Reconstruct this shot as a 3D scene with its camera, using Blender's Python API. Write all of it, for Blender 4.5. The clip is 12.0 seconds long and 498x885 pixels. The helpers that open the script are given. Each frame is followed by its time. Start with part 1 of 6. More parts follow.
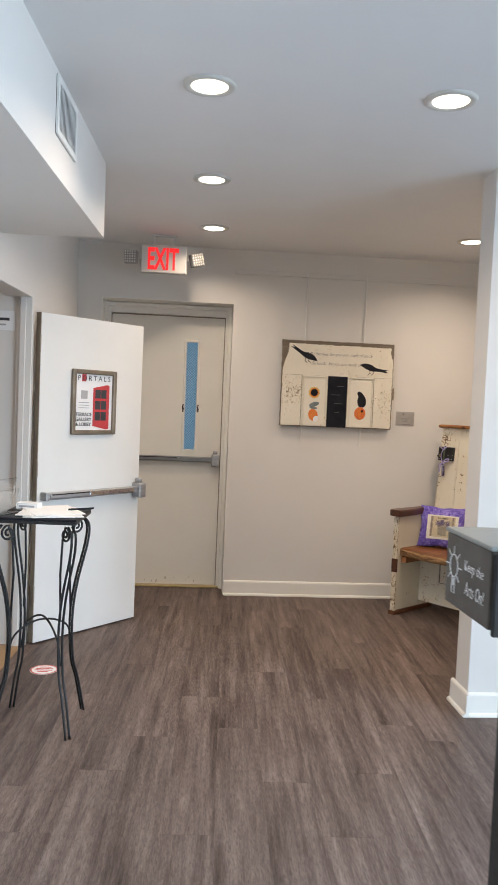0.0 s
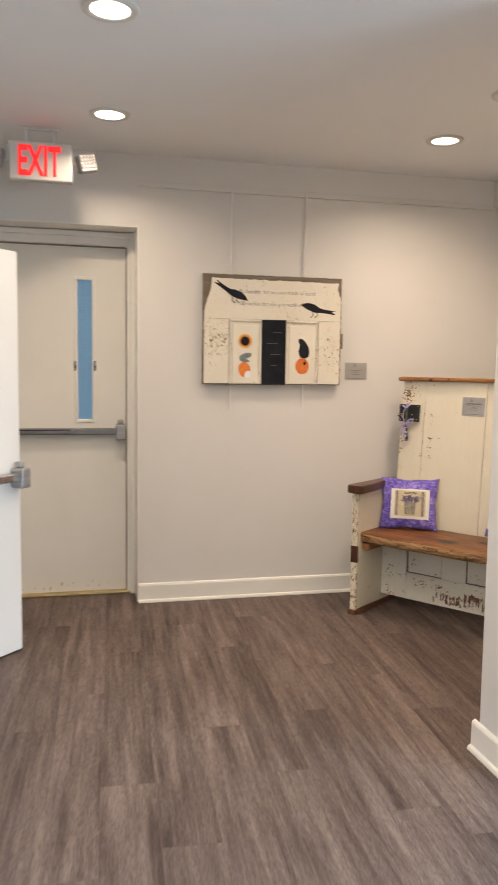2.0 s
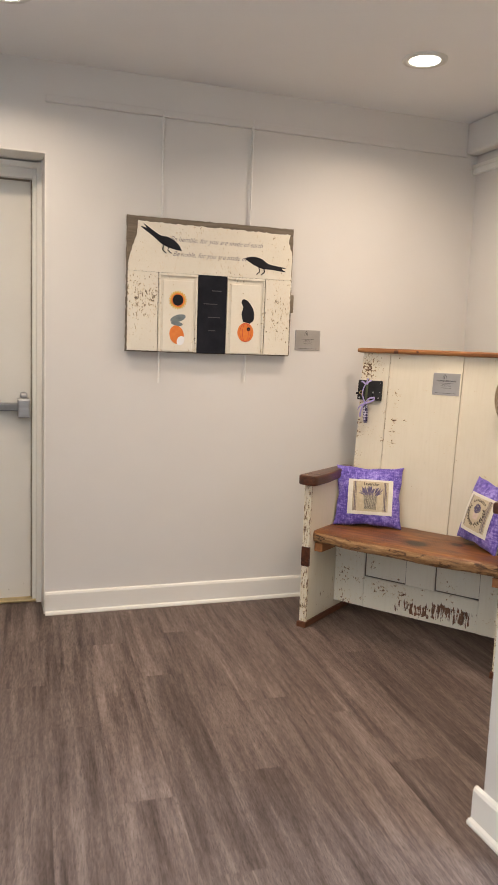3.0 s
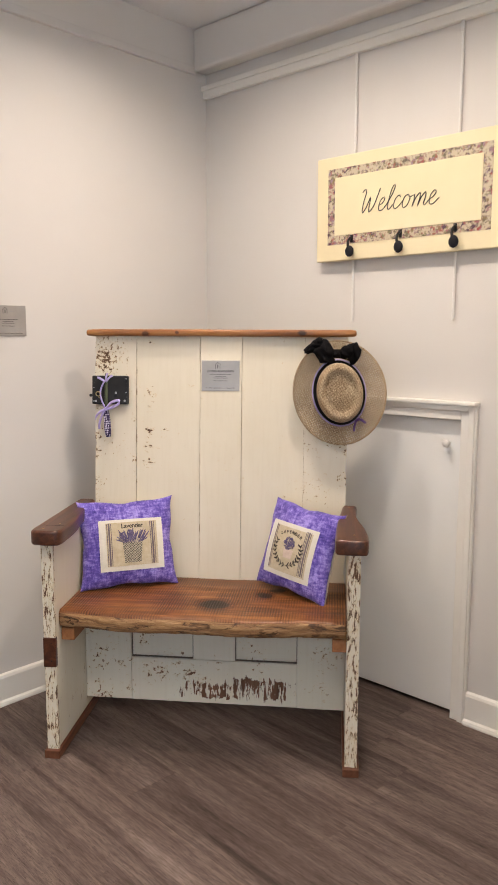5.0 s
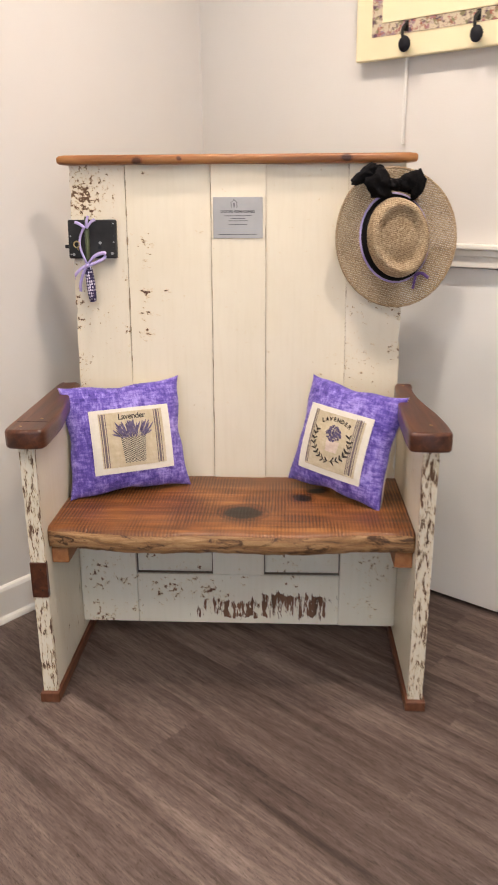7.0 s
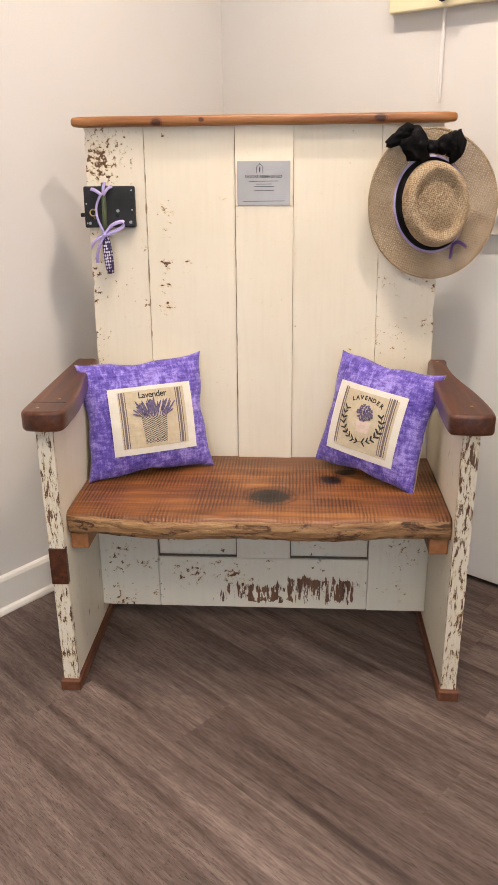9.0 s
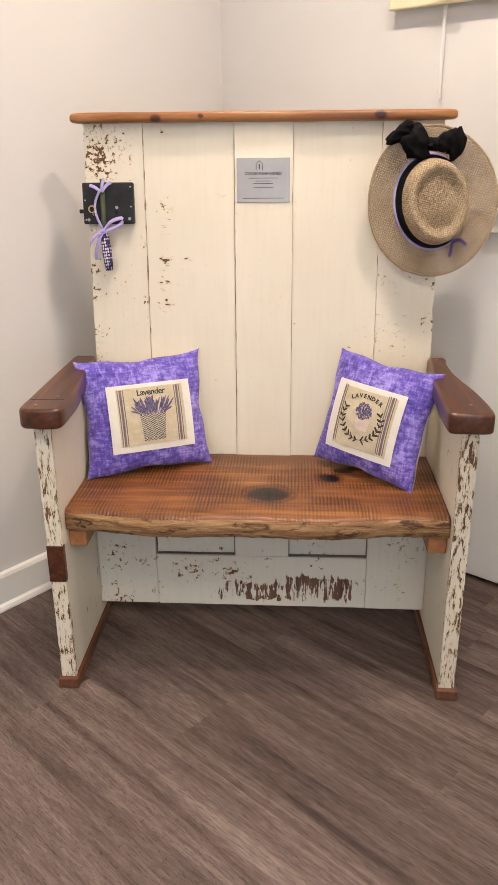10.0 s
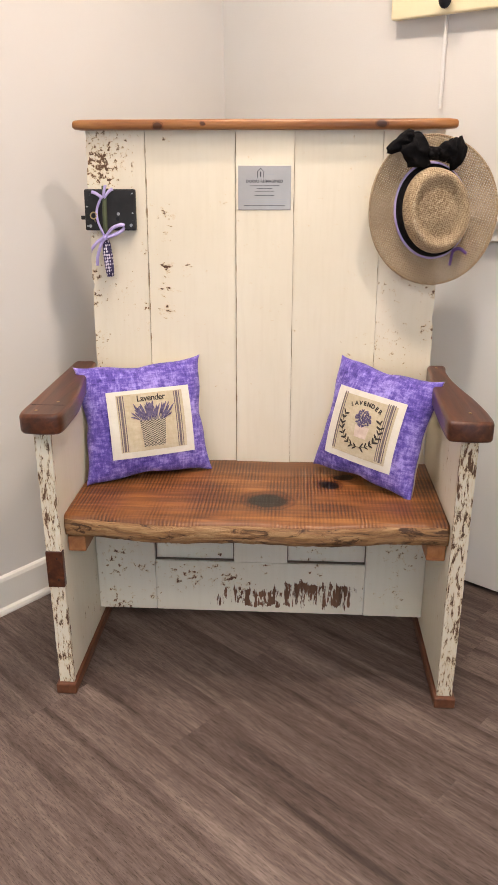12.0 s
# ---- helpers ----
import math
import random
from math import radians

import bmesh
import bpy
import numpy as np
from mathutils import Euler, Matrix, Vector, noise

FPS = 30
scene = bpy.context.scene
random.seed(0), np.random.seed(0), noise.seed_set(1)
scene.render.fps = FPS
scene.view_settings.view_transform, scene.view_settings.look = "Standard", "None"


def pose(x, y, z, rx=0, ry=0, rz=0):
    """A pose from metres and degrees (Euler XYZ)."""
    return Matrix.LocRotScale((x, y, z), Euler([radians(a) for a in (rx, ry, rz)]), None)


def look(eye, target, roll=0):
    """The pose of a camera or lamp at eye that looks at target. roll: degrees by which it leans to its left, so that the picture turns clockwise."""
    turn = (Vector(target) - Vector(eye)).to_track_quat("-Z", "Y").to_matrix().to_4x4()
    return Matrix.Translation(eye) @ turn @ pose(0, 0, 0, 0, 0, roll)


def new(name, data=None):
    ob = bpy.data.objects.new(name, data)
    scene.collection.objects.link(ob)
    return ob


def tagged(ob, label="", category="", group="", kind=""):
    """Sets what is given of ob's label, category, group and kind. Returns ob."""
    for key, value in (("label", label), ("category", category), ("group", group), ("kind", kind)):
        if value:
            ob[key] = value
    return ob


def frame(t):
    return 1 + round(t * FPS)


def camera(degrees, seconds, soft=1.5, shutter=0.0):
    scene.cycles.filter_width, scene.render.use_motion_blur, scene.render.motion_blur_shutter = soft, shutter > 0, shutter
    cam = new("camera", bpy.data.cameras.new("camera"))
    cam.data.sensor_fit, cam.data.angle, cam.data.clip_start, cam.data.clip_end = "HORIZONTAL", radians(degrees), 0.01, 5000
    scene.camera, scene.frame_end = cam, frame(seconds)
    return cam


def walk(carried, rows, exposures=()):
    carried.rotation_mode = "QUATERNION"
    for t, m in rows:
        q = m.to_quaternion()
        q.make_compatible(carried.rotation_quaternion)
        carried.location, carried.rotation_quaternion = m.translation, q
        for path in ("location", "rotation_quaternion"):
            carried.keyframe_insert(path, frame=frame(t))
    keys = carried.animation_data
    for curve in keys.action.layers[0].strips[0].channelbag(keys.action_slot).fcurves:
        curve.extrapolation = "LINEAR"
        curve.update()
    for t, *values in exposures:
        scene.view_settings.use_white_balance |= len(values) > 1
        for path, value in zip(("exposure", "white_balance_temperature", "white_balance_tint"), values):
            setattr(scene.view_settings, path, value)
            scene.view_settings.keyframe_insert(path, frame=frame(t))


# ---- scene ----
cam = camera(36.1, 12.0, 0.95, 0.4)
PATH = [
    (0, (0.032, 0.744, 1.456), (0.197, 2.735, 1.355), 2.4),
    (0.5, (-0.028, 0.984, 1.443), (0.129, 2.974, 1.324), 2.0),
    (1, (-0.015, 1.275, 1.402), (0.26, 3.25, 1.246), 1.7),
    (1.5, (0.012, 1.613, 1.39), (0.296, 3.585, 1.21), 1.6),
    (2, (-0.022, 1.992, 1.396), (0.429, 3.931, 1.205), 0.8),
    (2.5, (0.027, 2.367, 1.351), (0.647, 4.256, 1.138), 1.4),
    (2.7, (0.048, 2.509, 1.355), (0.68, 4.392, 1.116), 1.7),
    (4.3, (0.299, 3.648, 1.326), (1.365, 5.326, 1.103), 1.2),
    (4.5, (0.275, 3.771, 1.342), (1.508, 5.326, 1.098), -0.5),
    (5, (0.304, 4.002, 1.333), (1.745, 5.362, 1.062), 0.1),
    (5.1, (0.298, 4.033, 1.328), (1.74, 5.39, 1.049), -0.1),
    (5.5, (0.367, 4.219, 1.31), (1.748, 5.623, 0.965), -0.2),
    (6, (0.401, 4.402, 1.27), (1.85, 5.669, 0.728), -0.7),
    (6.5, (0.454, 4.479, 1.255), (1.935, 5.662, 0.618), -0.4),
    (7, (0.573, 4.533, 1.261), (2.03, 5.755, 0.643), -0.5),
    (7.2, (0.608, 4.563, 1.266), (2.04, 5.814, 0.645), -0.4),
    (9, (0.622, 4.63, 1.266), (2.04, 5.853, 0.564), -0.8),
    (9.5, (0.623, 4.632, 1.267), (2.042, 5.854, 0.565), -0.6),
    (10, (0.626, 4.633, 1.267), (2.044, 5.852, 0.557), -0.6),
    (10.5, (0.627, 4.631, 1.267), (2.046, 5.85, 0.558), -0.5),
    (11, (0.627, 4.633, 1.267), (2.045, 5.853, 0.56), -0.4),
    (11.5, (0.622, 4.635, 1.271), (2.043, 5.856, 0.57), -0.3),
    (12, (0.624, 4.632, 1.27), (2.047, 5.853, 0.574), -0.2),
]
EXPOSURES = [(0, -0.54, 7150, 10), (0.5, -0.46, 7150, 10), (1.0, -0.42, 7200, 10), (1.5, -0.28, 7250, 10), (2.0, -0.24, 7450, 10.5), (2.5, -0.21, 7250, 9.5), (4.5, -0.06, 6580, 9.5), (5.5, -0.04, 6520, 10), (6.5, 0.10, 6550, 10.5), (9, 0.20, 6550, 10.5), (12, 0.20, 6550, 10.5)]
walk(cam, [(t, look(eye, target, roll)) for t, eye, target, roll in PATH], EXPOSURES)

# ---- world and light ----
world = bpy.data.worlds.new("world")
scene.world = world
world.use_nodes = True
sky = world.node_tree.nodes.new("ShaderNodeTexSky")
sky.sky_type, sky.sun_disc, sky.sun_elevation, sky.sun_rotation = "NISHITA", False, radians(35), radians(200)
world.node_tree.links.new(sky.outputs[0], world.node_tree.nodes["Background"].inputs[0])
world.node_tree.nodes["Background"].inputs[1].default_value = 0.10

DAY = (0.55, 0.75, 1.0)       # daylight through the shop windows
WARM = (1.0, 0.84, 0.71)      # recessed lamps
CEIL = 2.60
LAMPS = [(0.07, 3.575), (0.115, 4.735), (0.165, 5.83), (0.955, 3.545), (1.86, 5.09), (1.885, 5.78)]
LAMP_POWER = 11.2


def area_lamp(name, m, sx, sy, power, colour, shape="RECTANGLE", spread=180):
    d = bpy.data.lights.new(name, "AREA")
    d.shape, d.size, d.energy, d.color, d.spread = shape, sx, power, colour, radians(spread)
    if shape in ("RECTANGLE", "ELLIPSE"):
        d.size_y = sy
    ob = new(name, d)
    ob.matrix_world = m
    return ob


area_lamp("window_light", look((0.9, -2.85, 1.45), (0.9, 2.0, 1.2)), 3.4, 2.1, 18, DAY)
area_lamp("window_light", look((3.74, 1.25, 1.45), (0.0, 1.9, 1.5)), 2.7, 2.1, 178, DAY)
area_lamp("window_light", look((3.72, 1.6, 1.25), (1.1, 1.7, 0.0)), 2.2, 1.9, 172, DAY, "RECTANGLE", 105)
GALLERY_FILL = (-1.75, 4.75)  # unseen lamp added to brighten the room beyond the left doorway
for lx, ly in LAMPS + [GALLERY_FILL]:
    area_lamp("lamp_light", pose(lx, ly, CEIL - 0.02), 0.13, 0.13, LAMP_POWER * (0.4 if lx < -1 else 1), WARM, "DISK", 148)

# ---- materials ----


class Nodes:
    """A small wrapper round one material's node tree."""

    def __init__(self, name):
        self.m = bpy.data.materials.new(name)
        self.m.use_nodes = True
        self.t = self.m.node_tree
        self.b = self.t.nodes["Principled BSDF"]

    def add(self, kind, **kw):
        n = self.t.nodes.new("ShaderNode" + kind)
        for k, v in kw.items():
            n.inputs[k].default_value = v
        return n

    def link(self, a, b):
        self.t.links.new(a, b)

    def coords(self, stretch=(1, 1, 1), shift=False):
        c = self.add("TexCoord").outputs["Object"]
        if shift:
            info = self.add("ObjectInfo").outputs["Random"]
            mul = self.add("Math")
            mul.operation = "MULTIPLY"
            mul.inputs[1].default_value = 37.0
            self.link(info, mul.inputs[0])
            com = self.add("CombineXYZ")
            for i in range(3):
                self.link(mul.outputs[0], com.inputs[i])
            add = self.add("VectorMath")
            add.operation = "ADD"
            self.link(c, add.inputs[0])
            self.link(com.outputs[0], add.inputs[1])
            c = add.outputs[0]
        mp = self.add("Mapping")
        mp.inputs["Scale"].default_value = stretch
        self.link(c, mp.inputs["Vector"])
        return mp.outputs[0]

    def noise(self, vec, scale, detail=4, rough=0.5, distort=0.0):
        n = self.add("TexNoise", Scale=scale, Detail=detail, Roughness=rough, Distortion=distort)
        self.link(vec, n.inputs["Vector"])
        return n.outputs["Fac"]

    def ramp(self, fac, stops):
        r = self.add("ValToRGB")
        els = r.color_ramp.elements
        while len(els) < len(stops):
            els.new(0.5)
        for e, (p, c) in zip(els, stops):
            e.position = p
            e.color = (*c, 1) if len(c) == 3 else c
        self.link(fac, r.inputs["Fac"])
        return r.outputs["Color"]

    def mix(self, fac, a, b, how="MIX"):
        n = self.add("Mix")
        n.data_type, n.blend_type = "RGBA", how
        for sock, v in ((n.inputs["Factor"], fac), (n.inputs["A"] if False else n.inputs[6], a), (n.inputs[7], b)):
            if isinstance(v, (int, float)):
                sock.default_value = v
            elif isinstance(v, tuple):
                sock.default_value = (*v, 1)
            else:
                self.link(v, sock)
        return n.outputs[2]

    def math(self, op, a, b=0.0, clamp=False):
        n = self.add("Math")
        n.operation, n.use_clamp = op, clamp
        for sock, v in ((n.inputs[0], a), (n.inputs[1], b)):
            if isinstance(v, (int, float)):
                sock.default_value = v
            else:
                self.link(v, sock)
        return n.outputs[0]

    def bump(self, height, dist, strength=1.0):
        n = self.add("Bump", Strength=strength, Distance=dist)
        self.link(height, n.inputs["Height"])
        self.link(n.outputs[0], self.b.inputs["Normal"])

    def base(self, c):
        if isinstance(c, tuple):
            self.b.inputs["Base Color"].default_value = (*c, 1)
        else:
            self.link(c, self.b.inputs["Base Color"])


def surface(name, c1, c2, scale=3.0, rough=0.5, metal=0.0, fine=120.0, relief=0.0004, stretch=(1, 1, 1)):
    """A plain surface: two tones in large patches, fine grain in relief and gloss."""
    n = Nodes(name)
    v = n.coords(stretch)
    n.base(n.ramp(n.noise(v, scale, 5, 0.6), [(0.3, c1), (0.7, c2)]))
    f = n.noise(v, fine, 3)
    n.bump(f, relief)
    n.link(n.ramp(f, [(0.2, (rough * 0.85,) * 3), (0.8, (min(1, rough * 1.15),) * 3)]), n.b.inputs["Roughness"])
    n.b.inputs["Metallic"].default_value = metal
    return n.m


def glow(name, colour, strength):
    n = Nodes(name)
    n.base(tuple(0.05 * c for c in colour))
    n.b.inputs["Emission Color"].default_value = (*colour, 1)
    n.b.inputs["Emission Strength"].default_value = strength
    return n.m


def chipped(name, paint, paint2, wood, amount, stretch=(1, 1, 1), scale=22.0, spots=(), rough=0.45, bands=(), detail=6, ragged_=0.66):
    """Old oil paint flaking off wood. amount: how much has gone; spots: (x, y, z, radius, extra) of heavy wear;
    bands: (x0, x1, z0, z1, amount) of paint scraped off in short upright strokes."""
    n = Nodes(name)
    raw = n.coords()
    v = n.coords(stretch)
    big = n.noise(raw, 4.2, 3, 0.5)
    chip = n.noise(v, scale, detail, ragged_, 0.25)
    field = n.math("ADD", chip, n.math("MULTIPLY", big, 0.30))
    for x, y, z, r, extra in spots:
        d = n.add("VectorMath")
        d.operation = "DISTANCE"
        n.link(raw, d.inputs[0])
        d.inputs[1].default_value = (x, y, z)
        fall = n.math("SUBTRACT", 1.0, n.math("DIVIDE", d.outputs["Value"], r), clamp=True)
        field = n.math("ADD", field, n.math("MULTIPLY", n.math("SQRT", fall), extra))
    edge = 0.86 - amount
    mask = n.ramp(field, [(edge - 0.010, (0, 0, 0)), (edge + 0.010, (1, 1, 1))])
    if bands:
        xyz = n.add("SeparateXYZ")
        n.link(raw, xyz.inputs[0])
        strokes = n.noise(n.coords((98, 50, 16)), 1.0, 5, 0.66, 0.45)
        ragged = n.math("MULTIPLY", n.math("SUBTRACT", n.noise(raw, 38, 4, 0.6), 0.5), 0.05)
        for x0, x1, z0, z1, much in bands:
            fx = n.math("SUBTRACT", 1.0, n.math("DIVIDE", n.math("ABSOLUTE", n.math("SUBTRACT", xyz.outputs[0], (x0 + x1) / 2)), (x1 - x0) / 2))
            zz = n.math("ADD", xyz.outputs[2], ragged)
            fz = n.math("SUBTRACT", 1.0, n.math("DIVIDE", n.math("ABSOLUTE", n.math("SUBTRACT", zz, (z0 + z1) / 2)), (z1 - z0) / 2))
            inside = n.math("MINIMUM", n.math("MULTIPLY", fx, 5.0), n.math("MULTIPLY", fz, 2.2))
            lift = n.math("MULTIPLY", n.math("MINIMUM", n.math("MAXIMUM", inside, -1.0), 1.0), 0.16)
            hit = n.ramp(n.math("ADD", strokes, lift), [(0.685 - much, (0, 0, 0)), (0.70 - much, (1, 1, 1))])
            mask = n.math("MAXIMUM", mask, hit)
    halo = n.ramp(field, [(edge - 0.075, (1, 1, 1)), (edge - 0.012, (0.90, 0.80, 0.64))])
    tone = n.ramp(n.noise(raw, 5.0, 5, 0.6), [(0.3, paint), (0.72, paint2)])
    brush = n.ramp(n.noise(n.coords((90, 90, 2.5)), 1.0, 3), [(0.30, (0.975, 0.97, 0.96)), (0.55, (1, 1, 1))])
    tone = n.mix(1.0, n.mix(1.0, tone, brush, "MULTIPLY"), halo, "MULTIPLY")
    grain = n.ramp(n.noise(n.coords((60, 60, 5)), 1.0, 4), [(0.3, tuple(c * 0.5 for c in wood)), (0.7, wood)])
    n.base(n.mix(mask, tone, grain))
    n.link(n.ramp(mask, [(0, (rough,) * 3), (1, (0.8,) * 3)]), n.b.inputs["Roughness"])
    h = n.math("SUBTRACT", n.math("ADD", n.math("MULTIPLY", n.noise(raw, 90, 3), 0.2), n.math("MULTIPLY", n.noise(n.coords((90, 90, 2.5)), 1.0, 3), 0.18)), mask)
    n.bump(h, 0.0006)
    return n.m


def timber(name, dark, mid, light, along="x", rough=0.4, saw=0.0, knots=(), heart=(0.02, 0.02, 0.024)):
    """Oiled wood with its grain along one axis; saw: strength of the saw's marks across it."""
    n = Nodes(name)
    s = {"x": (1.6, 22, 22), "y": (22, 1.6, 22), "z": (22, 22, 1.6)}[along]
    v = n.coords(s)
    g = n.noise(v, 2.2, 6, 0.62, 0.6)
    c = n.ramp(g, [(0.22, dark), (0.5, mid), (0.78, light)])
    patch = n.noise(n.coords(), 5.5, 3)
    c = n.mix(n.math("MULTIPLY", patch, 0.55), c, n.mix(1.0, c, (0.42, 0.30, 0.24), "MULTIPLY"))
    h = g
    if saw:
        w = n.add("TexWave", Scale=36.0, Distortion=2.2, Detail=3.0)
        w.inputs["Detail Scale"].default_value = 3.0
        n.link(n.coords((1, 0.15, 1)), w.inputs["Vector"])
        cut = n.math("MULTIPLY", w.outputs["Fac"], n.ramp(n.noise(n.coords(), 9, 2), [(0.34, (0, 0, 0)), (0.58, (1, 1, 1))]))
        c = n.mix(n.math("MULTIPLY", cut, saw), c, n.mix(1.0, c, (0.28, 0.18, 0.12), "MULTIPLY"))
        h = n.math("SUBTRACT", g, cut)
    for x, y, z, r in knots:
        d = n.add("VectorMath")
        d.operation = "DISTANCE"
        wob = n.add("TexNoise", Scale=16.0, Detail=4.0)
        n.link(n.coords(), wob.inputs["Vector"])
        push = n.add("VectorMath")
        push.operation = "MULTIPLY_ADD"
        n.link(wob.outputs["Color"], push.inputs[0])
        push.inputs[1].default_value = (0.032, 0.032, 0.0)
        n.link(n.coords((0.85, 1, 1)), push.inputs[2])
        n.link(push.outputs[0], d.inputs[0])
        d.inputs[1].default_value = (x * 0.85 + 0.016, y + 0.016, z)
        k = n.ramp(n.math("DIVIDE", d.outputs["Value"], r), [(0.52, heart), (0.555, (0.34, 0.24, 0.18)), (0.70, (0.85, 0.75, 0.70)), (0.76, (0.5, 0.40, 0.34)), (0.85, (1, 1, 1))])
        c = n.mix(1.0, c, k, "MULTIPLY")
    n.base(c)
    n.bump(h, 0.0010)
    n.b.inputs["Roughness"].default_value = rough
    return n.m


def bark_edge():
    """A natural plank edge: tan streaks, dark cracks and patches of bark."""
    n = Nodes("live_edge_wood")
    g = n.noise(n.coords((5, 40, 55)), 1.6, 6, 0.65, 0.8)
    c = n.ramp(g, [(0.28, (0.10, 0.045, 0.018)), (0.48, (0.30, 0.155, 0.062)), (0.68, (0.50, 0.31, 0.145))])
    bark = n.noise(n.coords((11, 30, 34)), 1.0, 6, 0.7, 1.2)
    c = n.mix(n.ramp(bark, [(0.54, (0, 0, 0)), (0.62, (1, 1, 1))]), c, n.mix(1.0, c, (0.22, 0.16, 0.12), "MULTIPLY"))
    n.base(c)
    n.bump(n.math("ADD", g, n.math("MULTIPLY", bark, -1.0)), 0.004)
    n.b.inputs["Roughness"].default_value = 0.55
    return n.m


def floor_plank_material():
    """Taupe wood-look vinyl: broad soft figure, long dark and light streaks, short pores; every plank its own tone."""
    n = Nodes("vinyl_plank")
    rnd = n.add("ObjectInfo").outputs["Random"]
    broad = n.noise(n.coords((9, 0.55, 9), True), 1.0, 3, 0.5, 0.5)
    streak = n.noise(n.coords((26, 1.7, 26), True), 1.0, 4, 0.55, 0.4)
    thin = n.noise(n.coords((70, 4.0, 70), True), 1.0, 4, 0.6, 0.25)
    fine = n.noise(n.coords((240, 27.0, 240), True), 1.0, 4, 0.6, 0.3)
    pore = n.noise(n.coords((480, 75.0, 480), True), 1.0, 2, 0.5)
    mix = n.math("ADD", n.math("MULTIPLY", broad, 0.30), n.math("ADD", n.math("MULTIPLY", streak, 0.42), n.math("MULTIPLY", thin, 0.28)))
    c = n.ramp(mix, [(0.375, (0.056, 0.038, 0.033)), (0.46, (0.112, 0.081, 0.071)), (0.54, (0.158, 0.119, 0.105)), (0.64, (0.236, 0.186, 0.165))])
    c = n.mix(0.70, c, n.mix(1.0, c, n.ramp(fine, [(0.35, (0.62, 0.60, 0.58)), (0.64, (1.25, 1.25, 1.25))]), "MULTIPLY"))
    c = n.mix(n.ramp(pore, [(0.58, (0, 0, 0)), (0.68, (0.75, 0.75, 0.75))]), c, n.mix(1.0, c, (0.45, 0.42, 0.40), "MULTIPLY"))
    shade = n.ramp(rnd, [(0.0, (0.84, 0.82, 0.81)), (0.5, (0.98, 0.97, 0.97)), (1.0, (1.14, 1.13, 1.12))])
    n.base(n.mix(1.0, c, shade, "MULTIPLY"))
    n.link(n.ramp(fine, [(0.3, (0.58,) * 3), (0.7, (0.46,) * 3)]), n.b.inputs["Roughness"])
    n.b.inputs["Specular IOR Level"].default_value = 0.28
    n.bump(n.math("ADD", fine, n.math("MULTIPLY", thin, 0.5)), 0.0004)
    return n.m


def checks(name, c1, c2, scale, stretch):
    """A small basket weave of two tones."""
    n = Nodes(name)
    t = n.add("TexChecker", Scale=float(scale))
    n.link(n.coords(stretch), t.inputs["Vector"])
    grain = n.noise(n.coords(), 300, 3)
    n.base(n.mix(n.math("ADD", n.math("MULTIPLY", t.outputs["Fac"], 0.8), n.math("MULTIPLY", grain, 0.2)), c1, c2))
    n.bump(t.outputs["Fac"], 0.0006)
    n.b.inputs["Roughness"].default_value = 0.7
    return n.m


def dots(name, ground, dot, scale):
    """Pale ribbon knots on a dark ground."""
    n = Nodes(name)
    t = n.add("TexVoronoi", Scale=float(scale), Randomness=0.25)
    n.link(n.coords((1, 1, 0.75)), t.inputs["Vector"])
    m = n.ramp(t.outputs["Distance"], [(0.36, (1, 1, 1)), (0.46, (0, 0, 0))])
    n.base(n.mix(m, ground, dot))
    n.bump(m, 0.0010)
    n.b.inputs["Roughness"].default_value = 0.6
    return n.m


def fabric(name, c1, c2, c3):
    n = Nodes(name)
    across = n.math("ADD", n.noise(n.coords((1, 3.0, 1)), 40, 5, 0.74), n.noise(n.coords((3.0, 1, 1)), 40, 5, 0.74))
    a = n.math("ADD", n.math("MULTIPLY", across, 0.36), n.math("MULTIPLY", n.noise(n.coords(), 13, 3, 0.6), 0.28))
    n.base(n.ramp(a, [(0.40, c1), (0.5, c2), (0.60, c3)]))
    w = n.noise(n.coords((1, 1, 1)), 700, 2)
    n.bump(n.math("ADD", w, n.math("MULTIPLY", n.noise(n.coords(), 18, 2), 6.0)), 0.0012)
    n.b.inputs["Roughness"].default_value = 0.85
    n.b.inputs["Sheen Weight"].default_value = 0.2
    return n.m


def straw_material(name, holes):
    n = Nodes(name)
    v = n.coords()
    waves = []
    for direction, turn in (("X", 25), ("X", 115)):
        mp = n.add("Mapping")
        mp.inputs["Rotation"].default_value = (0, 0, radians(turn))
        n.link(v, mp.inputs["Vector"])
        w = n.add("TexWave", Scale=56.0 if holes else 68.0, Distortion=1.8, Detail=2.0)
        w.inputs["Detail Scale"].default_value = 2.0
        n.link(mp.outputs[0], w.inputs["Vector"])
        waves.append(w.outputs["Fac"])
    top = n.math("MAXIMUM", waves[0], waves[1])
    tone = n.math("ADD", n.math("MULTIPLY", n.noise(v, 14, 3, 0.6), 0.30), n.math("MULTIPLY", n.noise(v, 240, 3, 0.6), 0.70))
    c = n.ramp(tone, [(0.38, (0.27, 0.185, 0.105)), (0.50, (0.47, 0.355, 0.225)), (0.62, (0.64, 0.52, 0.36))])
    n.base(n.mix(top, n.mix(1.0, c, (0.26, 0.22, 0.18) if holes else (0.50, 0.44, 0.36), "MULTIPLY"), c))
    n.bump(top, 0.0015)
    n.b.inputs["Roughness"].default_value = 0.75
    if holes:
        n.link(n.ramp(top, [(0.38, (0.0, 0.0, 0.0)), (0.48, (1, 1, 1))]), n.b.inputs["Alpha"])
    return n.m


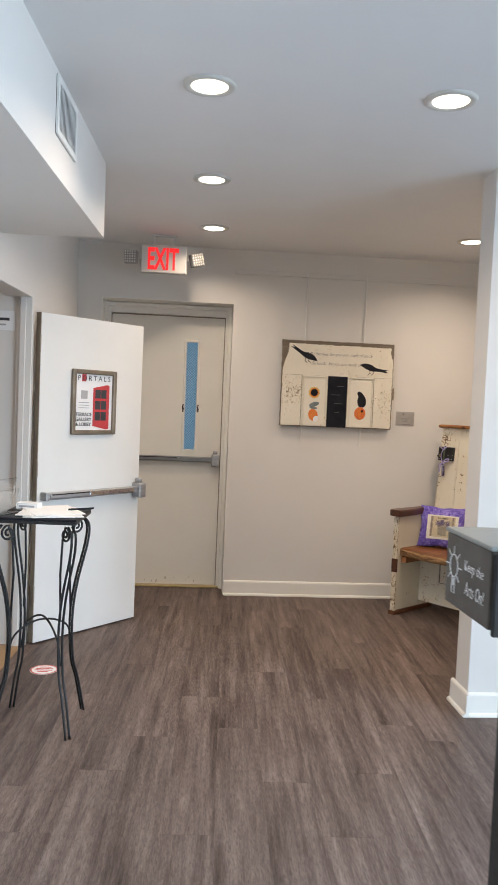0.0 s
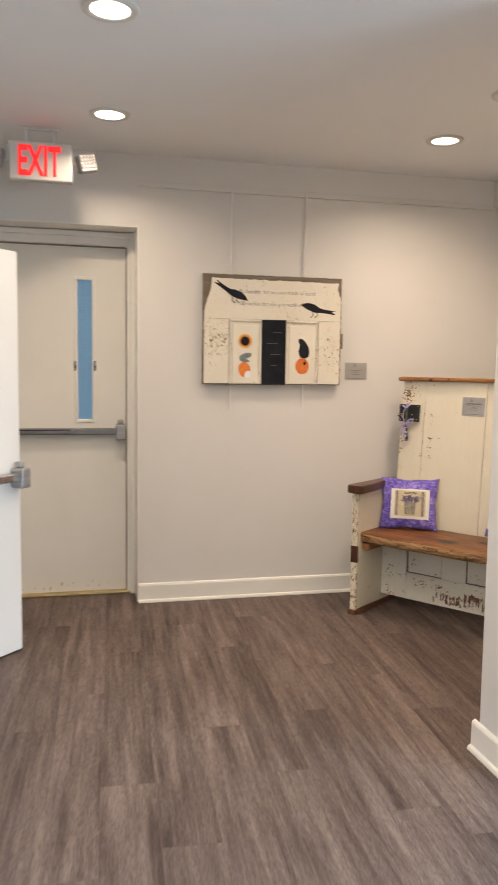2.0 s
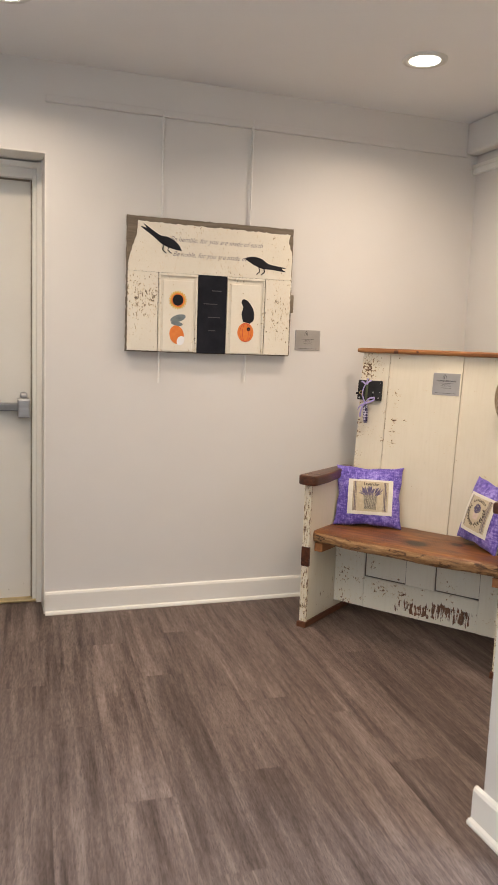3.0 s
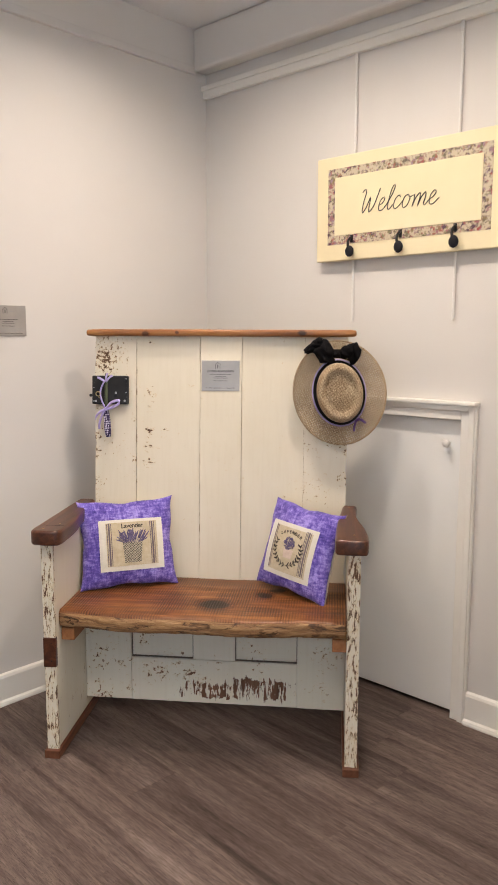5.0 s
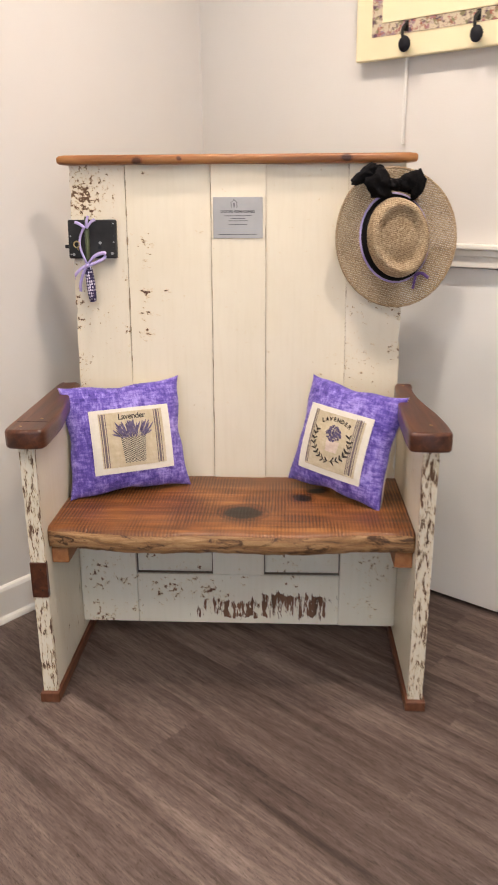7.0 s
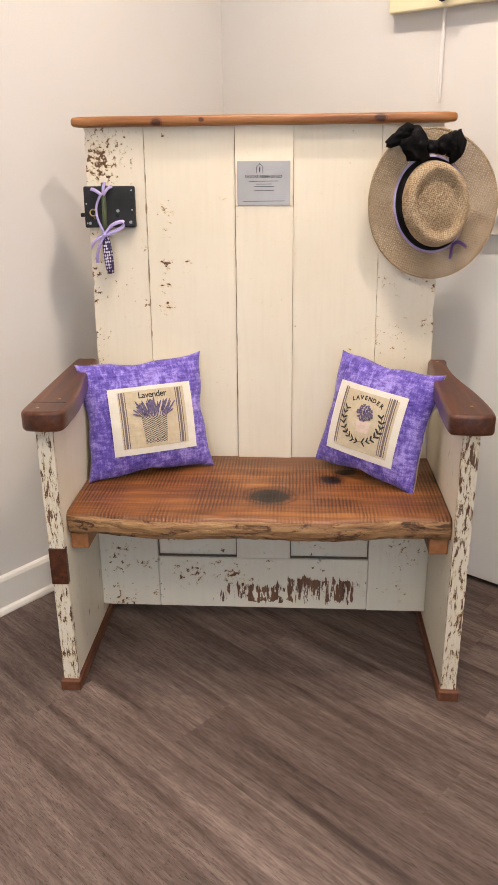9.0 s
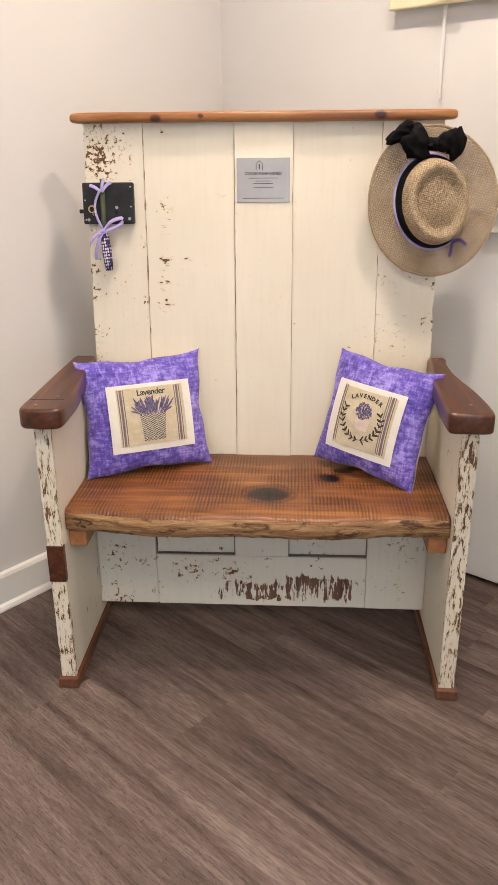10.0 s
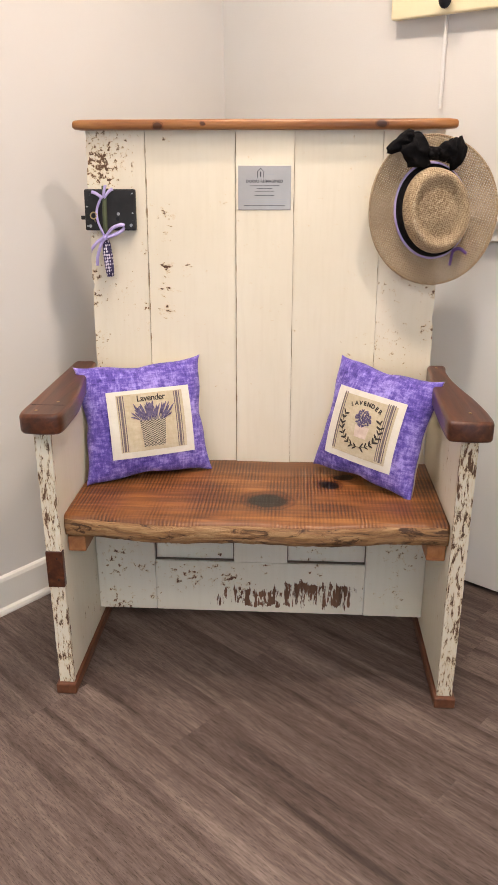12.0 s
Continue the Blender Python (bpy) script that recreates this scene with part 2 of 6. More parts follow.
def glass_material(name, tint=(1, 1, 1), rough=0.02):
    n = Nodes(name)
    n.base(tint)
    n.b.inputs["Roughness"].default_value = rough
    n.b.inputs["Transmission Weight"].default_value = 1.0
    n.b.inputs["IOR"].default_value = 1.45
    return n.m


M = {}
M["wall"] = surface("wall_paint", (0.69, 0.666, 0.635), (0.73, 0.706, 0.675), 1.2, 0.6, 0, 260, 0.0003)
M["ceiling"] = surface("ceiling_paint", (0.77, 0.77, 0.78), (0.81, 0.81, 0.81), 1.0, 0.75, 0, 300, 0.0003)
M["trim"] = surface("trim_paint", (0.80, 0.78, 0.73), (0.84, 0.82, 0.77), 2.0, 0.35, 0, 150, 0.0002)
M["door"] = surface("door_paint", (0.78, 0.745, 0.68), (0.82, 0.79, 0.725), 2.5, 0.42, 0, 140, 0.0003)
M["scuff"] = surface("scuffed_primer", (0.40, 0.35, 0.29), (0.58, 0.53, 0.46), 60, 0.7)
M["lamp_head"] = surface("pale_lamp_plastic", (0.17, 0.17, 0.168), (0.22, 0.22, 0.217), 12, 0.3)
M["closet_paint"] = surface("closet_white_paint", (0.82, 0.82, 0.80), (0.86, 0.86, 0.84), 2.0, 0.4, 0, 140, 0.0002)
M["door_white"] = surface("door_white_paint", (0.76, 0.76, 0.74), (0.80, 0.80, 0.78), 2.0, 0.4, 0, 140, 0.0002)
M["steel"] = surface("satin_steel", (0.34, 0.34, 0.35), (0.44, 0.44, 0.45), 8, 0.42, 0.7, 200, 0.0002, (1, 1, 12))
M["chrome"] = surface("polished_chrome", (0.70, 0.70, 0.70), (0.78, 0.78, 0.78), 8, 0.15, 1.0)
M["grey_metal"] = surface("grey_enamel", (0.17, 0.175, 0.185), (0.22, 0.225, 0.235), 8, 0.42, 0.4, 200, 0.0002)
M["bronze"] = surface("dark_bronze", (0.20, 0.16, 0.12), (0.30, 0.25, 0.19), 10, 0.45, 0.7)
M["brass"] = surface("worn_brass", (0.45, 0.34, 0.16), (0.62, 0.50, 0.28), 14, 0.35, 0.9)
M["black_iron"] = surface("black_iron", (0.012, 0.012, 0.013), (0.03, 0.03, 0.032), 12, 0.45, 0.4, 160, 0.0005)
M["black"] = surface("black_paint", (0.012, 0.012, 0.016), (0.022, 0.022, 0.028), 10, 0.5)
M["white_plastic"] = surface("white_plastic", (0.76, 0.75, 0.72), (0.80, 0.79, 0.76), 4, 0.4)
M["housing"] = surface("aged_plastic", (0.56, 0.55, 0.52), (0.62, 0.61, 0.58), 6, 0.45)
M["paper"] = surface("white_paper", (0.80, 0.80, 0.80), (0.85, 0.85, 0.85), 6, 0.7)
M["print_red"] = surface("red_print", (0.50, 0.035, 0.04), (0.58, 0.05, 0.055), 10, 0.55)
M["print_dark"] = surface("dark_print", (0.03, 0.03, 0.035), (0.05, 0.05, 0.055), 10, 0.6)
M["print_grey"] = surface("grey_print", (0.36, 0.36, 0.37), (0.42, 0.42, 0.43), 10, 0.6)
M["plank"] = floor_plank_material()
M["oak_floor"] = timber("oak_floor", (0.30, 0.17, 0.075), (0.42, 0.26, 0.12), (0.52, 0.34, 0.17), "y", 0.35)
M["cream"] = chipped("cream_board_paint", (0.75, 0.685, 0.545), (0.79, 0.73, 0.60), (0.15, 0.075, 0.04), -0.016, (0.62, 1, 1.0), 78, ((0.242, 0.465, 1.14, 0.030, 0.16), (0.250, 0.46, 1.085, 0.030, 0.16), (0.238, 0.455, 1.00, 0.028, 0.18), (0.236, 0.45, 0.945, 0.028, 0.17), (0.242, 0.445, 0.89, 0.025, 0.16), (0.305, 0.455, 1.0, 0.028, 0.14), (0.245, 0.46, 1.325, 0.035, 0.24), (0.205, 0.44, 1.0, 0.015, 0.12), (0.725, 0.46, 1.30, 0.014, 0.22)))
M["cream_worn"] = chipped("cream_flaking_paint", (0.735, 0.67, 0.54), (0.775, 0.715, 0.595), (0.18, 0.095, 0.05), 0.0, (1.0, 1, 1.0), 92, ((0.11, 0.46, 1.285, 0.09, 0.19), (0.06, 0.46, 1.22, 0.07, 0.15), (0.042, 0.44, 0.98, 0.03, 0.20), (0.045, 0.43, 0.82, 0.05, 0.15), (0.046, 0.44, 0.92, 0.03, 0.17), (0.046, 0.43, 0.74, 0.04, 0.15), (0.048, 0.45, 1.09, 0.025, 0.16), (0.192, 0.45, 1.04, 0.02, 0.14), (0.193, 0.44, 0.90, 0.018, 0.14), (0.89, 0.44, 1.0, 0.05, 0.09), (0.942, 0.44, 0.95, 0.03, 0.14), (0.942, 0.43, 0.84, 0.04, 0.14)))
M["cream_flaked"] = chipped("cream_edge_flaking", (0.76, 0.70, 0.56), (0.81, 0.75, 0.63), (0.17, 0.09, 0.05), 0.156, (1.7, 1.7, 0.42), 62, detail=8, ragged_=0.74)
M["cream_side"] = chipped("cream_side_paint", (0.76, 0.705, 0.56), (0.79, 0.74, 0.615), (0.15, 0.08, 0.045), 0.004, (1.9, 1.9, 0.35), 60)
M["panel_worn"] = chipped("panel_flaking_paint", (0.77, 0.725, 0.60), (0.81, 0.765, 0.65), (0.22, 0.11, 0.062), 0.002, (1.0, 1, 1.0), 76, ((0.36, 0.285, 0.205, 0.08, 0.16), (0.29, 0.285, 0.17, 0.05, 0.13), (0.44, 0.285, 0.165, 0.05, 0.15), (0.66, 0.285, 0.205, 0.05, 0.12), (0.10, 0.285, 0.075, 0.04, 0.12), (0.06, 0.285, 0.33, 0.04, 0.11), (0.17, 0.285, 0.20, 0.03, 0.12), (0.205, 0.285, 0.11, 0.03, 0.12), (0.88, 0.285, 0.25, 0.07, 0.12), (0.88, 0.285, 0.13, 0.05, 0.11), (0.25, 0.285, 0.29, 0.04, 0.12), (0.62, 0.285, 0.27, 0.06, 0.10), (0.10, 0.285, 0.22, 0.05, 0.08), (0.50, 0.285, 0.215, 0.03, 0.12), (0.70, 0.285, 0.08, 0.10, 0.06)), 0.45, ((0.36, 0.775, 0.082, 0.152, 0.035), (0.56, 0.765, 0.112, 0.168, 0.075), (0.43, 0.57, 0.112, 0.140, 0.09), (0.45, 0.60, 0.086, 0.104, 0.09)))
M["seat_wood"] = timber("seat_wood", (0.075, 0.024, 0.008), (0.265, 0.098, 0.026), (0.52, 0.245, 0.076), "x", 0.40, 1.0, ((0.522, 0.150, 0.477, 0.072), (0.675, 0.255, 0.477, 0.040), (0.72, 0.30, 0.477, 0.036)))
M["edge_wood"] = bark_edge()
M["cap_wood"] = timber("cap_wood", (0.13, 0.045, 0.014), (0.34, 0.138, 0.040), (0.52, 0.255, 0.085), "x", 0.35, 0.0, ((0.235, 0.455, 1.346, 0.016), (0.345, 0.455, 1.352, 0.008), (0.785, 0.455, 1.350, 0.015)), (0.22, 0.15, 0.11))
M["arm_wood"] = timber("arm_wood", (0.024, 0.007, 0.004), (0.084, 0.025, 0.010), (0.20, 0.070, 0.028), "y", 0.30)
M["brace_wood"] = timber("brace_wood", (0.30, 0.11, 0.04), (0.44, 0.19, 0.07), (0.56, 0.28, 0.11), "y", 0.5)
M["runner_wood"] = timber("runner_wood", (0.10, 0.035, 0.018), (0.17, 0.065, 0.032), (0.23, 0.10, 0.05), "y", 0.45)
M["groove"] = surface("worn_groove", (0.26, 0.17, 0.085), (0.44, 0.33, 0.20), 45, 0.7)
M["purple"] = fabric("purple_cotton", (0.042, 0.026, 0.24), (0.145, 0.096, 0.49), (0.42, 0.34, 0.80))
M["linen"] = fabric("cream_linen", (0.76, 0.72, 0.63), (0.80, 0.76, 0.67), (0.83, 0.79, 0.71))
M["linen_tan"] = fabric("tan_linen", (0.56, 0.47, 0.31), (0.62, 0.53, 0.36), (0.68, 0.60, 0.45))
M["cup_print"] = fabric("cup_print", (0.64, 0.50, 0.42), (0.72, 0.59, 0.50), (0.78, 0.66, 0.57))
M["ink"] = surface("brown_ink", (0.030, 0.024, 0.020), (0.06, 0.048, 0.040), 60, 0.8)
M["ink_mauve"] = surface("mauve_ink", (0.15, 0.115, 0.125), (0.22, 0.18, 0.19), 60, 0.8)
M["ink_violet"] = surface("violet_ink", (0.065, 0.050, 0.115), (0.20, 0.165, 0.28), 160, 0.8)
M["basket"] = checks("basket_print", (0.035, 0.028, 0.022), (0.62, 0.56, 0.43), 215, (1, 1.7, 1))
M["straw"] = straw_material("woven_straw", False)
M["straw_brim"] = straw_material("open_woven_straw", True)
M["black_cloth"] = surface("black_cloth", (0.006, 0.006, 0.007), (0.016, 0.015, 0.016), 30, 0.9, 0, 300, 0.001)
M["black_cloth"].node_tree.nodes["Principled BSDF"].inputs["Specular IOR Level"].default_value = 0.05
M["ribbon"] = surface("lavender_ribbon", (0.36, 0.30, 0.62), (0.52, 0.45, 0.76), 40, 0.4)
M["ribbon_dark"] = surface("violet_ribbon", (0.10, 0.05, 0.22), (0.18, 0.09, 0.34), 40, 0.5)
M["wand"] = dots("woven_wand", (0.030, 0.018, 0.085), (0.66, 0.62, 0.76), 165)
M["stem"] = surface("dried_stem", (0.05, 0.07, 0.04), (0.10, 0.12, 0.06), 40, 0.7)
M["plaque"] = surface("brushed_plaque", (0.40, 0.385, 0.37), (0.47, 0.45, 0.43), 12, 0.38, 0.55, 260, 0.0001, (1, 1, 10))
M["grey_wood"] = timber("weathered_wood", (0.10, 0.08, 0.06), (0.20, 0.165, 0.125), (0.30, 0.25, 0.20), "x", 0.8)
M["art_paint"] = chipped("art_cream_paint", (0.76, 0.71, 0.60), (0.81, 0.76, 0.66), (0.16, 0.12, 0.08), 0.0, (1.4, 1, 0.5), 48)
M["art_worn"] = chipped("art_worn_paint", (0.74, 0.69, 0.58), (0.80, 0.75, 0.645), (0.20, 0.155, 0.11), 0.048, (2.0, 1, 0.34), 60, ((0.05, 0.25, 0.0, 0.10, 0.06), (0.10, 0.30, 0.0, 0.10, 0.05), (0.79, 0.20, 0.0, 0.12, 0.05)))
M["chalkboard"] = surface("chalkboard", (0.008, 0.009, 0.014), (0.020, 0.021, 0.028), 9, 0.55)
M["box_grey"] = surface("smoky_acrylic", (0.062, 0.052, 0.045), (0.10, 0.087, 0.076), 7, 0.25, 0, 200, 0.00003)
for _k in ("black", "chalkboard", "box_grey"):
    M[_k].node_tree.nodes["Principled BSDF"].inputs["Specular IOR Level"].default_value = 0.12
M["chalk"] = surface("faint_chalk", (0.06, 0.06, 0.065), (0.10, 0.10, 0.105), 60, 0.9)
M["orange"] = surface("orange_paint", (0.70, 0.17, 0.025), (0.78, 0.24, 0.045), 30, 0.5)
M["yellow"] = surface("yellow_paint", (0.66, 0.40, 0.07), (0.74, 0.50, 0.12), 30, 0.5)
M["teal_grey"] = surface("slate_paint", (0.12, 0.15, 0.16), (0.22, 0.26, 0.26), 40, 0.6)
M["sign_cream"] = surface("pale_yellow_paint", (0.82, 0.72, 0.47), (0.86, 0.77, 0.52), 4, 0.4, 0, 100, 0.0003)
M["exit_red"] = glow("exit_letters", (1.0, 0.02, 0.025), 1.6)
M["lens"] = glow("lamp_lens", (1.0, 0.93, 0.82), 8.0)
M["clear"] = glass_material("clear_acrylic", (0.95, 0.97, 0.97))
M["extinguisher_red"] = surface("red_enamel", (0.50, 0.015, 0.012), (0.58, 0.022, 0.018), 6, 0.25)
M["lid_grey"] = surface("grey_lid", (0.22, 0.235, 0.225), (0.28, 0.295, 0.285), 5, 0.4)
M["rubber"] = surface("black_rubber", (0.015, 0.015, 0.015), (0.03, 0.03, 0.03), 20, 0.7)
_f = Nodes("floral_band")
_v = _f.coords()
_n = _f.add("TexVoronoi", Scale=95.0)
_f.link(_v, _n.inputs["Vector"])
_f.base(_f.mix(_f.ramp(_f.noise(_v, 60, 3, 0.7), [(0.43, (0, 0, 0)), (0.55, (1, 1, 1))]), _f.ramp(_n.outputs["Color"], [(0.2, (0.10, 0.05, 0.08)), (0.45, (0.22, 0.20, 0.10)), (0.62, (0.34, 0.08, 0.07)), (0.85, (0.30, 0.22, 0.26))]), (0.58, 0.50, 0.36)))
M["floral"] = _f.m
_g = Nodes("wired_glass")
_w1 = _g.add("TexWave", Scale=22.0)
_w2 = _g.add("TexWave", Scale=22.0)
for _w, _r in ((_w1, 45), (_w2, -45)):
    _mp = _g.add("Mapping")
    _mp.inputs["Rotation"].default_value = (0, radians(_r), 0)
    _g.link(_g.coords(), _mp.inputs["Vector"])
    _g.link(_mp.outputs[0], _w.inputs["Vector"])
_wire = _g.ramp(_g.math("MAXIMUM", _w1.outputs["Fac"], _w2.outputs["Fac"]), [(0.88, (0.8, 0.9, 1)), (0.95, (0.22, 0.30, 0.36))])
_g.base(_wire)
_g.b.inputs["Roughness"].default_value = 0.3
_g.b.inputs["Transmission Weight"].default_value = 0.9
M["wired_glass"] = _g.m
M["outdoors"] = glow("outdoor_blue", (0.075, 0.31, 0.52), 1.0)

# ---- mesh helpers ----


def box(lo, hi, bevel=0.0, seg=2):
    bm = bmesh.new()
    bmesh.ops.create_cube(bm, size=1)
    for v in bm.verts:
        v.co = Vector([lo[i] if v.co[i] < 0 else hi[i] for i in range(3)])
    if bevel:
        bmesh.ops.bevel(bm, geom=bm.edges[:], offset=bevel, segments=seg, affect="EDGES", profile=0.5)
    return bm


def join(*bms):
    out = bmesh.new()
    for b in bms:
        me = bpy.data.meshes.new("tmp")
        b.to_mesh(me)
        out.from_mesh(me)
        bpy.data.meshes.remove(me)
        b.free()
    return out


def moved(bm, m):
    bmesh.ops.transform(bm, matrix=m, verts=bm.verts)
    return bm


def cyl(p0, p1, r0, r1=None, n=20, bevel=0.0):
    p0, p1 = Vector(p0), Vector(p1)
    r1 = r0 if r1 is None else r1
    bm = bmesh.new()
    bmesh.ops.create_cone(bm, cap_ends=True, segments=n, radius1=r0, radius2=r1, depth=(p1 - p0).length)
    if bevel:
        caps = [e for e in bm.edges if abs(e.verts[0].co.z - e.verts[1].co.z) < 1e-6]
        bmesh.ops.bevel(bm, geom=caps, offset=bevel, segments=2, affect="EDGES")
    turn = (p1 - p0).to_track_quat("Z", "Y").to_matrix().to_4x4()
    return moved(bm, Matrix.Translation((p0 + p1) / 2) @ turn)


def ball(c, r, n=16, scale=(1, 1, 1)):
    bm = bmesh.new()
    bmesh.ops.create_uvsphere(bm, u_segments=n, v_segments=max(6, n // 2), radius=r)
    return moved(bm, Matrix.Translation(c) @ Matrix.Diagonal((*scale, 1)))


def tube(points, r, n=8, closed=False):
    """A round bar along a line of points; r: one radius, or one for each point."""
    pts = [Vector(p) for p in points]
    rs = r if isinstance(r, (list, tuple)) else [r] * len(pts)
    bm = bmesh.new()
    rings, side = [], None
    for i, p in enumerate(pts):
        a = pts[i - 1] if i or closed else p
        b = pts[(i + 1) % len(pts)] if i + 1 < len(pts) or closed else p
        d = (b - a).normalized()
        if side is None:
            side = d.orthogonal().normalized()
        side = (side - d * side.dot(d)).normalized()
        up = d.cross(side)
        rings.append([bm.verts.new(p + rs[i] * (side * math.cos(2 * math.pi * k / n) + up * math.sin(2 * math.pi * k / n))) for k in range(n)])
    pairs = list(zip(rings, rings[1:])) + ([(rings[-1], rings[0])] if closed else [])
    for ra, rb in pairs:
        for k in range(n):
            bm.faces.new((ra[k], ra[(k + 1) % n], rb[(k + 1) % n], rb[k]))
    if not closed:
        bm.faces.new(rings[0][::-1])
        bm.faces.new(rings[-1])
    return bm


def smooth_line(points, steps=6):
    """Points of a Catmull-Rom line through the given ones."""
    p = [Vector(q) for q in points]
    p = [2 * p[0] - p[1]] + p + [2 * p[-1] - p[-2]]
    out = []
    for i in range(1, len(p) - 2):
        for k in range(steps):
            t = k / steps
            out.append(0.5 * ((2 * p[i]) + (p[i + 1] - p[i - 1]) * t + (2 * p[i - 1] - 5 * p[i] + 4 * p[i + 1] - p[i + 2]) * t * t + (3 * p[i] - p[i - 1] - 3 * p[i + 1] + p[i + 2]) * t ** 3))
    return out + [p[-2]]


def lathe(profile, n=32, sx=1.0, sy=1.0):
    bm = bmesh.new()
    rings = [[bm.verts.new((sx * r * math.cos(2 * math.pi * k / n), sy * r * math.sin(2 * math.pi * k / n), h)) for k in range(n)] for r, h in profile]
    for a, b in zip(rings, rings[1:]):
        for k in range(n):
            bm.faces.new((a[k], a[(k + 1) % n], b[(k + 1) % n], b[k]))
    bmesh.ops.remove_doubles(bm, verts=bm.verts, dist=1e-5)
    return bm


def slab(outline, z0, z1):
    """An outline in x and y, given its depth in z."""
    bm = bmesh.new()
    lo = [bm.verts.new((x, y, z0)) for x, y in outline]
    hi = [bm.verts.new((x, y, z1)) for x, y in outline]
    n = len(lo)
    bm.faces.new(lo[::-1])
    bm.faces.new(hi)
    for i in range(n):
        bm.faces.new((lo[i], lo[(i + 1) % n], hi[(i + 1) % n], hi[i]))
    bmesh.ops.recalc_face_normals(bm, faces=bm.faces)
    return bm


def rounded_slab(outline, z0, z1, r, n=5):
    """A slab whose upper and lower edges are rounded to a radius."""
    pts = [Vector((x, y)) for x, y in outline]
    area = sum(a.x * b.y - b.x * a.y for a, b in zip(pts, pts[1:] + pts[:1]))
    inward = []
    for i, p in enumerate(pts):
        d = (pts[(i + 1) % len(pts)] - pts[i - 1]).normalized()
        inward.append(Vector((-d.y, d.x)) * (1 if area > 0 else -1))
    bm = bmesh.new()
    steps = [(r * (1 - math.sin(a)), z0 + r * (1 - math.cos(a))) for a in [math.pi / 2 * k / n for k in range(n + 1)]]
    steps += [(d, z0 + z1 - z) for d, z in steps[::-1]]
    rings = [[bm.verts.new((p.x + q.x * d, p.y + q.y * d, z)) for p, q in zip(pts, inward)] for d, z in steps]
    for a, b in zip(rings, rings[1:]):
        for k in range(len(pts)):
            bm.faces.new((a[k], a[(k + 1) % len(pts)], b[(k + 1) % len(pts)], b[k]))
    bm.faces.new(rings[0][::-1])
    bm.faces.new(rings[-1])
    bmesh.ops.recalc_face_normals(bm, faces=bm.faces)
    return bm


def oval(cx, cy, rx, ry, n=28, turn=0.0):
    c, s = math.cos(radians(turn)), math.sin(radians(turn))
    pts = [(rx * math.cos(2 * math.pi * k / n), ry * math.sin(2 * math.pi * k / n)) for k in range(n)]
    return [(cx + c * x - s * y, cy + s * x + c * y) for x, y in pts]


def words(text, size, depth=0.0006, shear=0.0, spacing=1.0, align="CENTER", bold=0.0):
    """Flat lettering in x and y, standing on y = 0."""
    c = bpy.data.curves.new("lettering", "FONT")
    c.body, c.size, c.extrude, c.shear, c.space_character, c.align_x, c.offset = text, size, depth, shear, spacing, align, bold
    c.resolution_u = 3
    ob = bpy.data.objects.new("lettering", c)
    scene.collection.objects.link(ob)
    bpy.context.view_layer.update()
    me = bpy.data.meshes.new_from_object(ob.evaluated_get(bpy.context.evaluated_depsgraph_get()))
    bm = bmesh.new()
    bm.from_mesh(me)
    bpy.data.objects.remove(ob)
    bpy.data.meshes.remove(me)
    bpy.data.curves.remove(c)
    return bm


def fitted(bm, w, h):
    """Flat lettering stretched to a size, its middle at 0."""
    xs, ys = [v.co.x for v in bm.verts], [v.co.y for v in bm.verts]
    cx, cy = (min(xs) + max(xs)) / 2, (min(ys) + max(ys)) / 2
    fx, fy = w / (max(xs) - min(xs)), h / (max(ys) - min(ys))
    for v in bm.verts:
        v.co.x, v.co.y = (v.co.x - cx) * fx, (v.co.y - cy) * fy
    return bm


def part(name, bm, material, parent=None, label="", smooth=False):
    """Link a bmesh as one mesh object under a thing or a part."""
    me = bpy.data.meshes.new(name)
    bm.to_mesh(me)
    bm.free()
    me.materials.append(M[material])
    if smooth:
        for p in me.polygons:
            p.use_smooth = True
    ob = new(name, me)
    if parent is not None:
        ob.parent = parent
    return tagged(ob, label) if label else ob


def thing(name, m, label, category, group="", kind=""):
    ob = new(name)
    ob.empty_display_size = 0.1
    ob.matrix_world = m
    return tagged(ob, label, category, group, kind)


def structure(name, bm, material, label="", m=None):
    ob = part(name, bm, material)
    if m is not None:
        ob.matrix_world = m
    return tagged(ob, label, kind="structure")


# upright faces: x right, y up, z out of the wall towards the viewer
def on_wall(x, y, z, yaw):
    """A pose whose x runs along a wall, y up and z out of it; yaw 0: the wall faces -y."""
    return pose(x, y, z, 90, 0, yaw)

# ---- the large structure ----
N, E, W0, S = 6.485, 2.665, -0.80, -3.0
LEFT = pose(W0, N, 0, 0, 0, -3.07)      # the left wall's own axes: x out of the wall, y along it
FAR_E = 3.85

floor = structure("floor", box((-1.9, S - 0.2, -0.10), (FAR_E + 0.2, 6.9, -0.012)), "grey_wood", "dark taupe wood-look vinyl plank floor")
structure("ceiling", box((-2.0, S - 0.2, CEIL), (FAR_E + 0.2, 6.9, CEIL + 0.12)), "ceiling", "smooth painted white ceiling")

